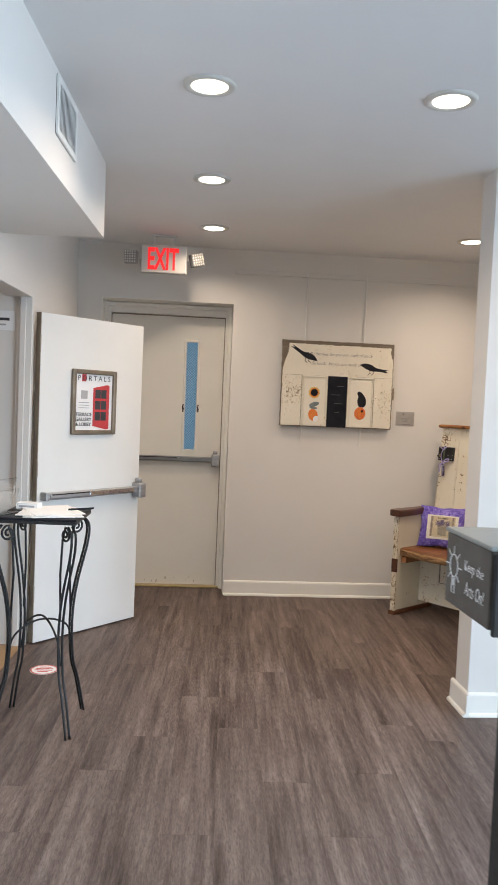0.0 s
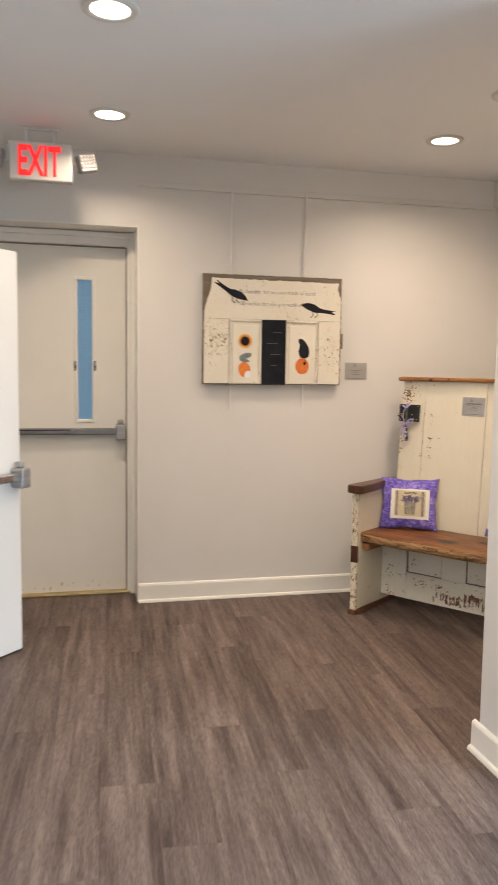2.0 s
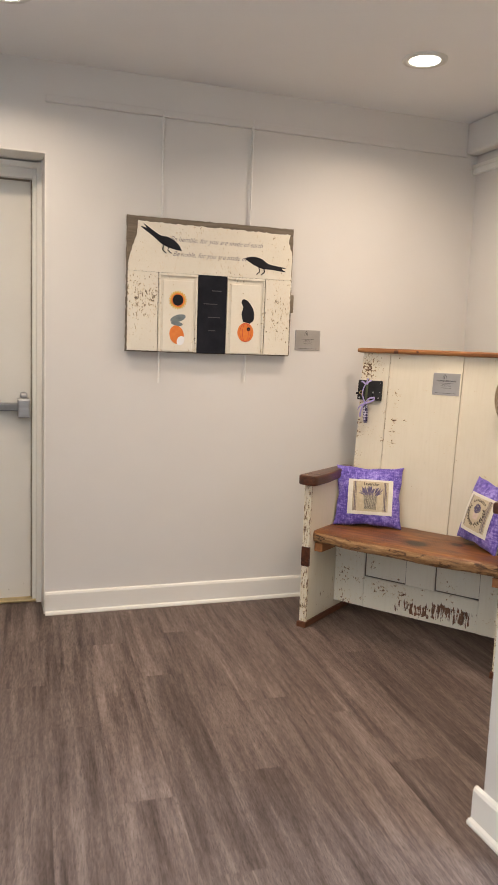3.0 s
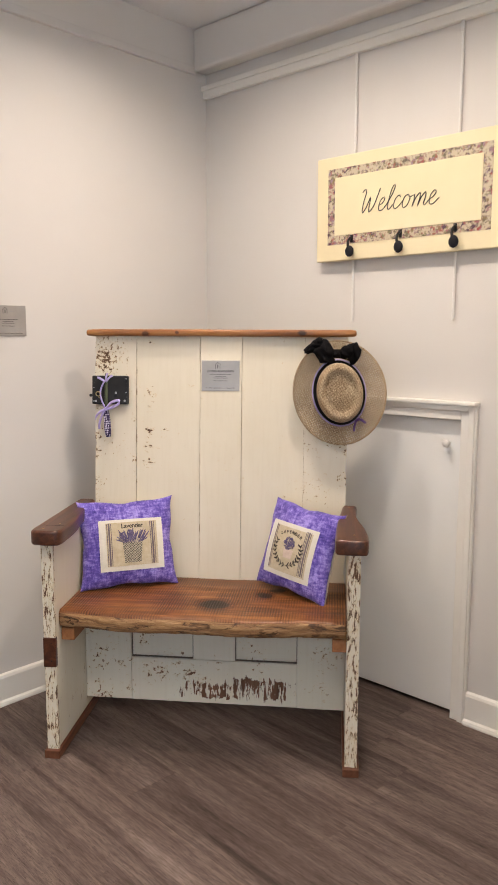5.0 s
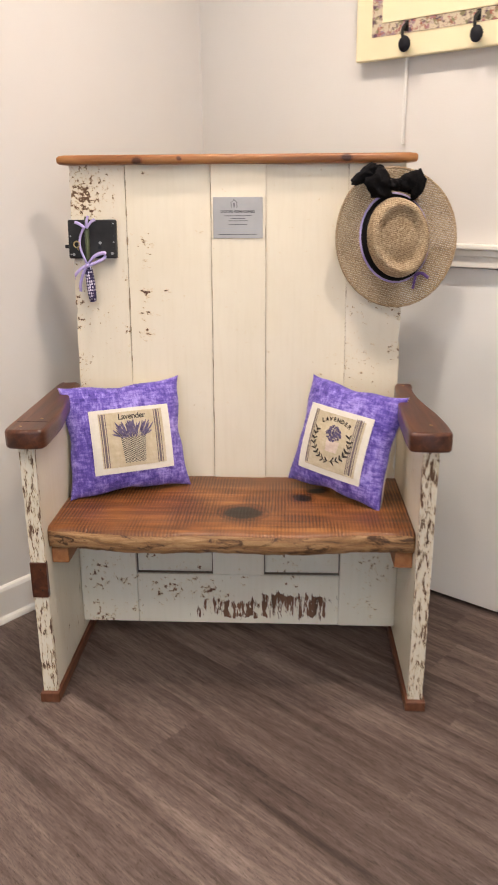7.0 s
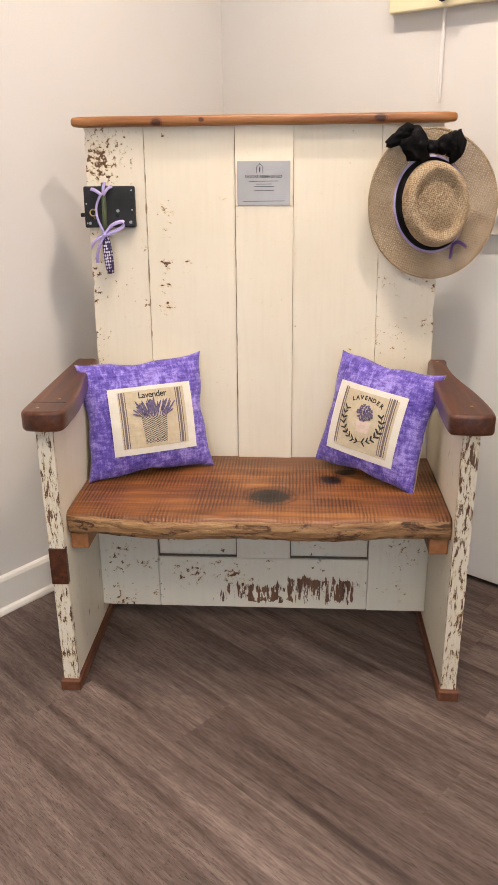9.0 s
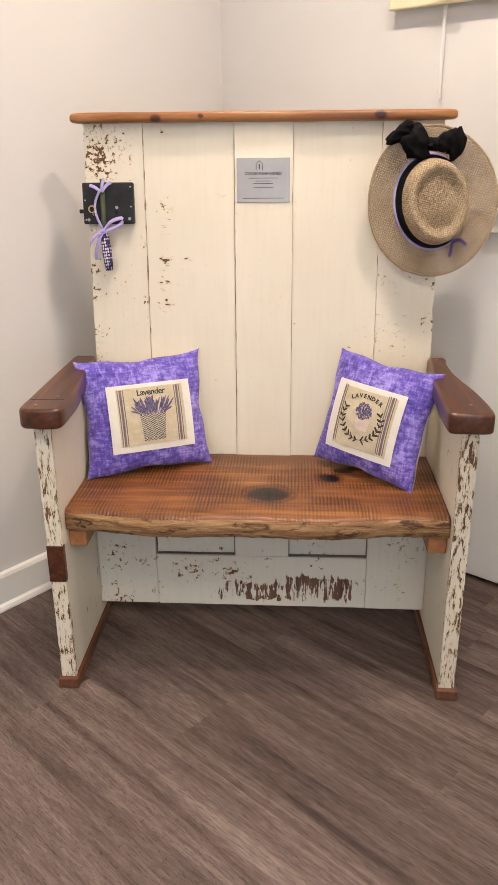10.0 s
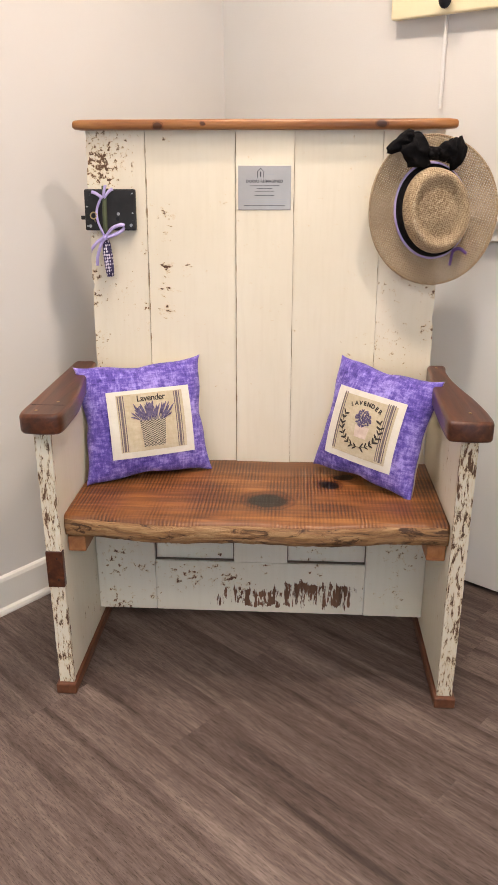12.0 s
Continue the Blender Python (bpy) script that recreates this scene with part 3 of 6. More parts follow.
DX0, DX1, DTOP, DY = -0.622, 0.357, 2.20, 6.74
structure("wall_north", join(box((-1.2, N, 0), (DX0, N + 0.36, CEIL)), box((DX1, N, 0), (E + 0.25, N + 0.36, CEIL)), box((DX0, N, DTOP), (DX1, N + 0.36, CEIL))), "wall", "warm light grey painted wall with a deep door recess")
CY0, CY1, CTOP = 5.236, 5.88, 1.060
structure("wall_east", join(box((E, 4.22, 0), (E + 0.16, CY0, CEIL)), box((E, CY1, 0), (E + 0.16, N, CEIL)), box((E, CY0, CTOP), (E + 0.16, CY1, CEIL))), "wall", "light grey painted wall with a low closet door")
structure("wall_partition", box((1.432, 4.262, 0), (FAR_E, 4.430, CEIL)), "wall", "painted end of a partition wall")
structure("wall_far_east", join(box((FAR_E, S, 0), (FAR_E + 0.15, -0.1, CEIL)), box((FAR_E, 2.7, 0), (FAR_E + 0.15, 4.262, CEIL)), box((FAR_E, -0.1, 0), (FAR_E + 0.15, 2.7, 0.4)), box((FAR_E, -0.1, 2.5), (FAR_E + 0.15, 2.7, CEIL))), "wall", "plain painted wall with a wide window opening")
structure("wall_south", join(box((-2.0, S - 0.15, 0), (-0.8, S, CEIL)), box((2.6, S - 0.15, 0), (FAR_E, S, CEIL)), box((-0.8, S - 0.15, 0), (2.6, S, 0.4)), box((-0.8, S - 0.15, 2.5), (2.6, S, CEIL))), "wall", "plain painted wall with a wide window opening")

# left wall, with its doorway
LY0, LY1, LTOP = -2.135, -1.255, 2.055
structure("wall_west", join(box((-0.13, LY1, 0), (0, 0, CEIL)), box((-0.13, LY0, LTOP), (0, LY1, CEIL)), box((-0.13, -9.6, 0), (0, LY0, CEIL))), "wall", "light grey painted wall with a doorway", LEFT)
structure("soffit", box((0.0, -9.6, 2.24), (0.4935, -1.866, CEIL)), "wall", "boxed-in painted ceiling soffit", LEFT)
structure("beam", box((2.592, 4.430, 2.432), (E, N, CEIL), 0.012), "wall", "painted beam along the top of the wall")
structure("wall_gallery", join(box((-1.9, LY1 - 0.032, 0), (-0.0755, LY1 - 0.001, LTOP)), box((-1.9, LY1 + 0.02, 0), (-0.13, LY1 + 0.12, CEIL)), box((-1.95, -3.4, 0), (-1.85, LY1 + 0.12, CEIL)), box((-1.9, -3.5, 0), (-0.13, -3.4, CEIL))), "wall", "grey wall of the gallery beyond the doorway", LEFT)
structure("floor_gallery", box((-1.86, -3.4, -0.02), (-0.005, LY1 + 0.02, 0.0065)), "oak_floor", "honey-coloured oak floor beyond the doorway", LEFT)
structure("backdrop", box((-1.5, 7.6, -0.1), (1.5, 7.65, 3.2)), "outdoors", "blue daylight outside the exit door")


def baseboard(length, name="baseboard"):
    """A board with a rounded top and a shoe, along x from 0, its back at y = 0, standing out towards -y."""
    prof = [(0, 0), (-0.030, 0), (-0.030, 0.006), (-0.026, 0.014), (-0.016, 0.018), (-0.015, 0.100), (-0.011, 0.109), (-0.004, 0.113), (0, 0.113)]
    bm = bmesh.new()
    a = [bm.verts.new((0, y, z)) for y, z in prof]
    b = [bm.verts.new((length, y, z)) for y, z in prof]
    for i in range(len(prof)):
        j = (i + 1) % len(prof)
        bm.faces.new((a[i], a[j], b[j], b[i]))
    bm.faces.new(a[::-1])
    bm.faces.new(b)
    bmesh.ops.recalc_face_normals(bm, faces=bm.faces)
    return bm


for bname, bm0, m0 in (
    ("baseboard_north", baseboard(E - DX1 + 0.0), pose(DX1, N, 0)),
    ("baseboard_east", baseboard(CY0 - 0.055 - 4.430), pose(E, CY0 - 0.055, 0, 0, 0, -90)),
    ("baseboard_alcove", baseboard(N - CY1 - 0.055), pose(E, N, 0, 0, 0, -90)),
    ("baseboard_partition_end", baseboard(0.168 + 0.06), pose(1.432, 4.460, 0, 0, 0, -90)),
    ("baseboard_partition", baseboard(2.3), pose(1.433, 4.262, 0)),
    ("baseboard_partition_back", baseboard(1.2), pose(E, 4.430, 0, 0, 0, 180)),
    ("baseboard_west", baseboard(1.2), LEFT @ pose(0, LY1 + 0.055, 0, 0, 0, 90)),
    ("baseboard_west_near", baseboard(6.0), LEFT @ pose(0, LY0 - 6.055, 0, 0, 0, 90)),
):
    structure(bname, bm0, "trim", "cream painted baseboard with a shoe moulding", m0)


def casing(w, h, width, depth):
    """A moulded frame round three sides of an opening w wide and h high; x along the wall, z up, standing out towards -y."""
    out = []
    for x0, x1, z0, z1 in ((-width, 0, 0, h + width), (w, w + width, 0, h + width), (0, w, h, h + width)):
        out.append(box((x0, -depth, z0), (x1, 0, z1), 0.003))
    for x0, x1, z0, z1 in ((-width + 0.004, -width * 0.55, 0, h + width * 0.96), (w + width * 0.55, w + width - 0.004, 0, h + width * 0.96), (-width * 0.55, w + width * 0.55, h + width * 0.55, h + width * 0.96)):
        out.append(box((x0, -depth - 0.008, z0), (x1, -depth + 0.001, z1), 0.003))
    return join(*out)


# ---- exit door in its recess ----
door = thing("door_exit", pose(0, 0, 0), "closed cream steel exit door with a narrow wired-glass window", "door", kind="structure")
part("door_frame", join(box((DX0, DY - 0.045, 0), (DX0 + 0.05, DY + 0.08, DTOP), 0.003), box((DX1 - 0.05, DY - 0.045, 0), (DX1, DY + 0.08, DTOP), 0.003), box((DX0 + 0.05, DY - 0.045, 2.115), (DX1 - 0.05, DY + 0.08, DTOP), 0.003),
                        box((DX0 + 0.006, DY - 0.075, 0), (DX0 + 0.032, DY - 0.0455, DTOP - 0.006), 0.003), box((DX1 - 0.032, DY - 0.075, 0), (DX1 - 0.006, DY - 0.0455, DTOP - 0.006), 0.003), box((DX0 + 0.032, DY - 0.075, DTOP - 0.040), (DX1 - 0.032, DY - 0.0455, DTOP - 0.012), 0.003)), "trim", door, "cream painted steel frame")
part("reveal", join(box((DX0, N + 0.002, 0), (DX0 + 0.006, DY - 0.046, DTOP - 0.0065)), box((DX1 - 0.006, N + 0.002, 0), (DX1, DY - 0.046, DTOP - 0.0065)), box((DX0, N + 0.002, DTOP - 0.006), (DX1, DY - 0.046, DTOP))), "trim", door, "cream painted recess lining")
# dark strips put the shade of the gap between leaf and frame into colour
part("door_gap_strip", join(box((DX0 + 0.0502, DY - 0.012, 0.012), (DX0 + 0.0555, DY + 0.0, 2.1145)), box((DX1 - 0.0555, DY - 0.012, 0.012), (DX1 - 0.0502, DY + 0.0, 2.1145)), box((DX0 + 0.058, DY - 0.012, 2.107), (DX1 - 0.058, DY + 0.0, 2.1145))), "bronze", door, "dark strips in place of the shaded gap round the leaf")
wx0, wx1, wz0, wz1 = 0.012, 0.104, 1.075, 1.917
lx0, lx1 = DX0 + 0.053, DX1 - 0.053
part("leaf", join(box((lx0, DY, 0.012), (wx0, DY + 0.045, 2.108)), box((wx1, DY, 0.012), (lx1, DY + 0.045, 2.108)), box((wx0, DY, 0.012), (wx1, DY + 0.045, wz0)), box((wx0, DY, wz1), (wx1, DY + 0.045, 2.108))), "door", door)
part("window_bead", join(box((wx0 - 0.016, DY - 0.006, wz0 - 0.016), (wx0 + 0.004, DY + 0.01, wz1 + 0.016), 0.003), box((wx1 - 0.004, DY - 0.006, wz0 - 0.016), (wx1 + 0.016, DY + 0.01, wz1 + 0.016), 0.003), box((wx0 + 0.004, DY - 0.006, wz0 - 0.016), (wx1 - 0.004, DY + 0.01, wz0 + 0.004), 0.003), box((wx0 + 0.004, DY - 0.006, wz1 - 0.004), (wx1 - 0.004, DY + 0.01, wz1 + 0.016), 0.003)), "door", door)
part("pane", box((wx0 + 0.004, DY + 0.015, wz0 + 0.004), (wx1 - 0.004, DY + 0.021, wz1 - 0.004)), "wired_glass", door, "narrow wired-glass pane with blue daylight behind").visible_shadow = False
for sx in (wx0 - 0.012, wx1 + 0.012):
    part("chipped_spot", slab([(sx - 0.006, -0.03), (sx + 0.005, -0.026), (sx + 0.008, 0.0), (sx + 0.002, 0.012), (sx + 0.006, 0.03), (sx - 0.004, 0.034), (sx - 0.008, 0.01)], -0.0004, 0.0004), "print_dark", door, "dark chip in the paint").matrix_local = pose(0, DY - 0.0066, 1.40, 90, 0, 0)
scuffs = random.Random(4)
for k in range(14):
    sx, sz = lx0 + 0.15 + 0.052 * k + scuffs.uniform(-0.02, 0.02), scuffs.uniform(0.03, 0.085)
    w = scuffs.uniform(0.004, 0.015)
    part("scuff", slab(oval(sx, 0, w * scuffs.uniform(0.15, 0.4), w * scuffs.uniform(0.6, 1.3), 9, scuffs.uniform(-35, 35)), -0.0004, 0.0004), "scuff", door, "scuffed paint").matrix_local = pose(0, DY - 0.0006, sz, 90, 0, 0)
part("threshold", box((DX0, DY - 0.06, 0.0), (DX1, DY + 0.09, 0.012), 0.004), "brass", door, "worn brass threshold")


def panic_bar(parent, length, right, mat_bar, mat_end):
    """A crash bar along x from 0, standing out towards -y; the latch box at its end or start."""
    bar = part("crash_bar", join(box((0, -0.055, -0.018), (length, -0.012, 0.022), 0.006), box((0.02, -0.062, -0.010), (length * 0.62, -0.05, 0.014), 0.004)), mat_bar, parent, "grey metal crash bar")
    part("latch_box", join(box((right - 0.03, -0.075, -0.05), (right + 0.03, 0.0, 0.045), 0.008), box((right - 0.018, -0.05, 0.045), (right + 0.018, -0.012, 0.075), 0.010)), mat_end, bar, "grey metal latch box")
    part("bar_slot", box((0.03, -0.0632, 0.010), (length * 0.60, -0.0560, 0.0165), 0.001), "black", bar, "dark slot along the bar")
    part("end_cap", box((-0.012, -0.058, -0.022), (0.014, 0.0, 0.026), 0.005), mat_end, bar)
    return bar


panic_bar(door, 0.78, 0.765, "grey_metal", "steel").matrix_local = pose(lx0 + 0.07, DY, 1.005)

# ---- open door on the left ----
A = LEFT @ Vector((0.054, LY1 - 0.012, 0))
ang = math.degrees(math.atan2(5.808 - 5.223, -0.269 + 0.814))
gdoor = thing("door_gallery", pose(A.x, A.y, 0, 0, 0, ang), "white flush door standing open into the room", "door", kind="structure")
part("leaf", box((0.002, 0, 0.010), (0.80, 0.044, 1.930), 0.002), "door_white", gdoor)
part("push_pad", box((0.34, -0.0675, 0.858), (0.70, -0.0555, 0.888), 0.004), "chrome", gdoor, "polished push pad")
# dark strip stands in for the shade between leaf and jamb
part("hinge_gap_strip", box((-0.002, 0.002, 0.010), (0.0018, 0.042, 1.930)), "bronze", gdoor, "dark strip for the shaded gap at the hinges")
for hz in (0.25, 0.98, 1.70):
    part("hinge", join(cyl((-0.008, -0.004, hz), (-0.008, -0.004, hz + 0.10), 0.007, n=12), box((-0.006, -0.004, hz), (0.0, 0.03, hz + 0.10))), "bronze", gdoor, "dull bronze hinge")
panic_bar(gdoor, 0.74, 0.735, "steel", "steel").matrix_local = pose(0.035, 0, 0.868)
gframe = thing("door_frame_gallery", LEFT, "grey painted steel door frame", "door frame", kind="structure")
part("jamb", box((-0.075, LY1 - 0.05, 0), (0.012, LY1, LTOP), 0.004), "wall", gframe)
part("jamb", box((-0.135, LY0, 0), (0.012, LY0 + 0.05, LTOP), 0.004), "wall", gframe)
part("head", box((-0.135, LY0 + 0.05, LTOP - 0.05), (0.012, LY1 - 0.05, LTOP), 0.004), "wall", gframe)
part("door_stop", box((-0.055, LY1 - 0.062, 0), (-0.022, LY1 - 0.0505, LTOP - 0.05), 0.003), "wall", gframe)

# framed poster on the open door
poster = thing("framed_poster", gdoor.matrix_world @ pose(0.395, -0.001, 1.425, 90, 0, 0), "red and white event poster in a pewter frame", "poster")
pw, ph = 0.345, 0.395
part("frame_moulding", join(*[box(a, b, 0.006) for a, b in (((-pw / 2, -ph / 2, 0), (-pw / 2 + 0.028, ph / 2, 0.022)), ((pw / 2 - 0.028, -ph / 2, 0), (pw / 2, ph / 2, 0.022)), ((-pw / 2 + 0.028, -ph / 2, 0), (pw / 2 - 0.028, -ph / 2 + 0.028, 0.022)), ((-pw / 2 + 0.028, ph / 2 - 0.028, 0), (pw / 2 - 0.028, ph / 2, 0.022)))]), "bronze", poster, "pewter frame moulding")
part("sheet", box((-pw / 2 + 0.026, -ph / 2 + 0.026, 0.002), (pw / 2 - 0.026, ph / 2 - 0.026, 0.006)), "paper", poster, "white printed sheet")
part("red_block", slab([(-0.006, -0.145), (0.104, -0.167), (0.122, -0.160), (0.122, 0.106), (0.104, 0.110), (-0.006, 0.088)], 0.0062, 0.0072), "print_red", poster, "red door print")
for ax, ay in ((0.010, 0.002), (0.056, 0.002), (0.010, -0.066), (0.056, -0.066), (0.010, 0.070), (0.056, 0.070)):
    part("picture_block", box((ax, ay - 0.045, 0.0074), (ax + 0.042, ay + 0.008, 0.0082)), "print_dark", poster, "small dark photograph")
part("title_block", box((-0.095, 0.125, 0.0062), (-0.062, 0.168, 0.0068)), "print_red", poster)
part("title", moved(words("P O R T A L S", 0.044), Matrix.Translation((0.0, 0.131, 0.0072))), "print_dark", poster)
for row, text in enumerate(("TERRACE", "GALLERY", "& LOBBY")):
    part("lettering", moved(words(text, 0.030, bold=0.0006), Matrix.Translation((-0.078, -0.085 - 0.030 * row, 0.0072))), "print_dark", poster)
part("emblem", box((-0.10, 0.02, 0.0062), (-0.05, 0.07, 0.0068)), "print_grey", poster)
for k in range(3):
    part("print_line", box((-0.115, -0.005 - 0.016 * k, 0.0062), (-0.035, -0.001 - 0.016 * k, 0.0068)), "print_grey", poster)

# ---- low closet door in the right wall ----
closet = thing("door_closet", pose(E, CY1, 0, 0, 0, -90), "low white closet door with a moulded casing", "door", kind="structure")
cw = CY1 - CY0
part("casing", casing(cw, CTOP, 0.056, 0.018), "trim", closet, "white moulded casing")
part("crown", box((-0.066, -0.038, CTOP + 0.050), (cw + 0.060, 0, CTOP + 0.064), 0.004), "trim", closet)
part("leaf", box((0.003, 0.012, 0.014), (cw - 0.004, 0.034, CTOP - 0.004), 0.002), "closet_paint", closet)
part("jamb", join(box((0, 0.0, 0), (0.0025, 0.10, CTOP)), box((cw - 0.0025, 0.0, 0), (cw, 0.10, CTOP))), "trim", closet)
part("knob", moved(lathe([(0.0, 0.03), (0.010, 0.029), (0.014, 0.022), (0.011, 0.014), (0.006, 0.008), (0.006, 0.0)], 20), pose(cw - 0.058, 0.012, 0.977, 90, 0, 0)), "white_plastic", closet, "white round knob", True)

# unseen box added behind the leaf to stop sky light leaking under it
structure("closet_light_block", join(box((E + 0.5, CY0 - 0.1, 0), (E + 0.56, CY1 + 0.1, 1.3)), box((E + 0.16, CY0 - 0.1, 0), (E + 0.5, CY0 - 0.04, 1.3)), box((E + 0.16, CY1 + 0.04, 0), (E + 0.5, CY1 + 0.1, 1.3)), box((E + 0.16, CY0 - 0.04, 1.24), (E + 0.5, CY1 + 0.04, 1.3))), "wall", "unseen box behind the closet door that blocks light")

# ---- picture rails and hanging rods ----
structure("picture_rail_north", join(box((DX1 - 0.005, N - 0.010, 2.425), (2.592, N, 2.452), 0.003), box((DX1 - 0.005, N - 0.018, 2.418), (2.592, N, 2.425), 0.002)), "wall", "slim painted picture rail")
structure("picture_rail_east", join(box((E - 0.022, 4.430, 2.334), (E, N, 2.372), 0.004), box((E - 0.030, 4.430, 2.364), (E, N, 2.384), 0.003)), "trim", "slim white picture rail")


def hanger(x, y, z0, z1):
    rod = thing("hanging_rod", pose(x, y, 0), "thin white picture hanging rod with a hook", "picture rod", "hanging rods on the rails")
    part("rod", cyl((0, 0, z0), (0, 0, z1 - 0.01), 0.0046, n=10), "white_plastic", rod)
    part("hook", join(box((-0.006, -0.006, z1 - 0.07), (0.006, 0.006, z1 - 0.015), 0.002), tube(smooth_line([(0, 0, z1 - 0.02), (0.0, 0.0, z1 + 0.005), (0.006, 0.004, z1 + 0.014)], 4), 0.003)), "white_plastic", rod)
    return rod


hanger(0.898, N - 0.018, 1.153, 2.43)
hanger(1.349, N - 0.018, 1.168, 2.44)
hanger(E - 0.0085, 5.697, 1.395, 2.372)
hanger(E - 0.0085, 5.285, 1.393, 2.372)

# ---- ceiling lamps ----


def downlight(x, y):
    d = thing("recessed_downlight", pose(x, y, CEIL), "round recessed ceiling light, switched on", "ceiling light", "recessed lights in the ceiling")
    part("trim_ring", lathe([(0.098, 0.0), (0.096, -0.006), (0.085, -0.010), (0.070, -0.008), (0.066, -0.003)], 40), "housing", d, "white trim ring", True)
    part("lens", lathe([(0.067, -0.005), (0.04, -0.0065), (0.0, -0.007)], 36), "lens", d, "glowing lens", True)


# the last fitting belongs to the added gallery light
for lx, ly in LAMPS + [GALLERY_FILL]:
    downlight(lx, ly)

# ---- exit sign ----
sign = thing("exit_sign", pose(-0.166, 6.15, 2.335), "lit red exit sign with two emergency lamp heads", "exit sign")
part("housing", box((-0.158, -0.03, 0), (0.158, 0.03, 0.190), 0.008), "housing", sign, "grey-white plastic housing")
part("lettering", moved(fitted(words("EXIT", 0.190, 0.002, 0, 1.0, "CENTER", 0.0045), 0.210, 0.150), pose(-0.004, -0.0325, 0.096, 90, 0, 0)), "exit_red", sign, "glowing red letters")
part("canopy", join(box((-0.085, -0.012, 0.252), (0.085, 0.012, CEIL - 2.335), 0.003), box((-0.075, -0.006, 0.185), (-0.062, 0.006, 0.254)), box((0.062, -0.006, 0.185), (0.075, 0.006, 0.254))), "housing", sign)
for side, turn in ((-1, -12), (1, 24)):
    head = part("lamp_head", box((-0.047, -0.03, -0.045), (0.047, 0.025, 0.045), 0.010), "lamp_head", sign, "grey clear-fronted lamp head")
    head.matrix_local = pose(side * 0.225, -0.02, 0.100, 0, 0 if side < 0 else -14, turn)
    dots = []
    for i in range(5):
        for j in range(5):
            dots.append(ball((-0.034 + 0.017 * i, -0.031, -0.034 + 0.017 * j), 0.0062, 8, (1, 0.6, 1)))
    part("reflector", join(*dots), "housing", head, "clear faceted lens")
    part("arm", cyl((side * 0.150, 0, 0.095), (side * 0.20, -0.01, 0.098), 0.008, n=10), "white_plastic", sign)

# ---- soffit grille ----
grille = thing("vent_grille", LEFT @ pose(0.4935, -2.94, 2.375, 90, 0, 90), "white air vent grille on the soffit", "vent")
part("backing", box((0.0, 0.0, -0.004), (0.33, 0.205, 0.002)), "print_dark", grille)
part("grille_frame", join(box((0, 0, 0), (0.022, 0.205, 0.010), 0.002), box((0.308, 0, 0), (0.33, 0.205, 0.010), 0.002), box((0.022, 0, 0), (0.308, 0.022, 0.010), 0.002), box((0.022, 0.183, 0), (0.308, 0.205, 0.010), 0.002)), "white_plastic", grille)
for k in range(14):
    part("slat", moved(box((-0.001, 0.022, -0.004), (0.001, 0.183, 0.004)), pose(0.034 + 0.0202 * k, 0, 0.006, 0, -42, 0)), "white_plastic", grille)

# ---- the bench made of old doors ----
BENCH = pose(1.528, 6.049, 0, 0, 0, -53.05)   # x along the seat, y towards its back
SEAT = 0.477


def lean(z):
    """Where the front of the backrest stands at a height."""
    return 0.412 + 0.068 * (z - SEAT) / 0.86


bench = thing("bench", BENCH, "high-backed bench of flaking cream door boards and oiled wood", "bench")
lean_deg = math.degrees(math.atan(0.068 / 0.86))
rough_edge = random.Random(3)


def worn_depth(z, seed):
    """How deep the edge is chipped at a height: mostly shallow, with a few bites."""
    bite = max(0.0, noise.noise(Vector((z * 34, seed * 91, 0.4))) - 0.12) * 1.5
    return min(1.0, bite + 0.18 * rough_edge.random())


def board(x0, x1, z0, z1, front, thick, left_worn=0.0, right_worn=0.0):
    """An upright board with uneven worn edges, leaning like the backrest."""
    steps = 150
    l, r = [], []
    for k in range(steps + 1):
        z = z0 + (z1 - z0) * k / steps
        l.append((x0 + left_worn * worn_depth(z, x0), z))
        r.append((x1 - right_worn * worn_depth(z, x1), z))
    bm = bmesh.new()
    rows = [[bm.verts.new((x, lean(z) + d, z)) for x, z, d in ((a[0], a[1], front), (b[0], b[1], front), (b[0], b[1], front + thick), (a[0], a[1], front + thick))] for a, b in zip(l, r)]
    for p, q in zip(rows, rows[1:]):
        for k in range(4):
            bm.faces.new((p[k], p[(k + 1) % 4], q[(k + 1) % 4], q[k]))
    bm.faces.new(rows[0][::-1])
    bm.faces.new(rows[-1])
    bmesh.ops.recalc_face_normals(bm, faces=bm.faces)
    return bm


BTOP = 1.338
part("board", board(0.043, 0.1945, 0.40, BTOP, 0.0, 0.009, 0.005, 0.0035), "cream_worn", bench, "board with badly flaking cream paint")
part("board", board(0.1952, 0.4250, 0.40, BTOP, 0.004, 0.005, 0.0030, 0.0008), "cream", bench, "cream board with small paint chips")
part("board", board(0.4270, 0.5742, 0.40, BTOP, -0.004, 0.013, 0.0016, 0.0012), "cream", bench)
part("board", board(0.5748, 0.7944, 0.40, BTOP, 0.004, 0.005, 0.0008, 0.0014), "cream", bench)
part("board", board(0.7950, 0.945, 0.40, BTOP, 0.0, 0.009, 0.0016, 0.005), "cream_worn", bench, "board with flaking cream paint")
for bz in (0.55, 1.10):
    part("batten", box((0.06, lean(bz + 0.1) + 0.036, bz), (0.93, lean(bz + 0.1) + 0.055, bz + 0.10)), "cream_side", bench)


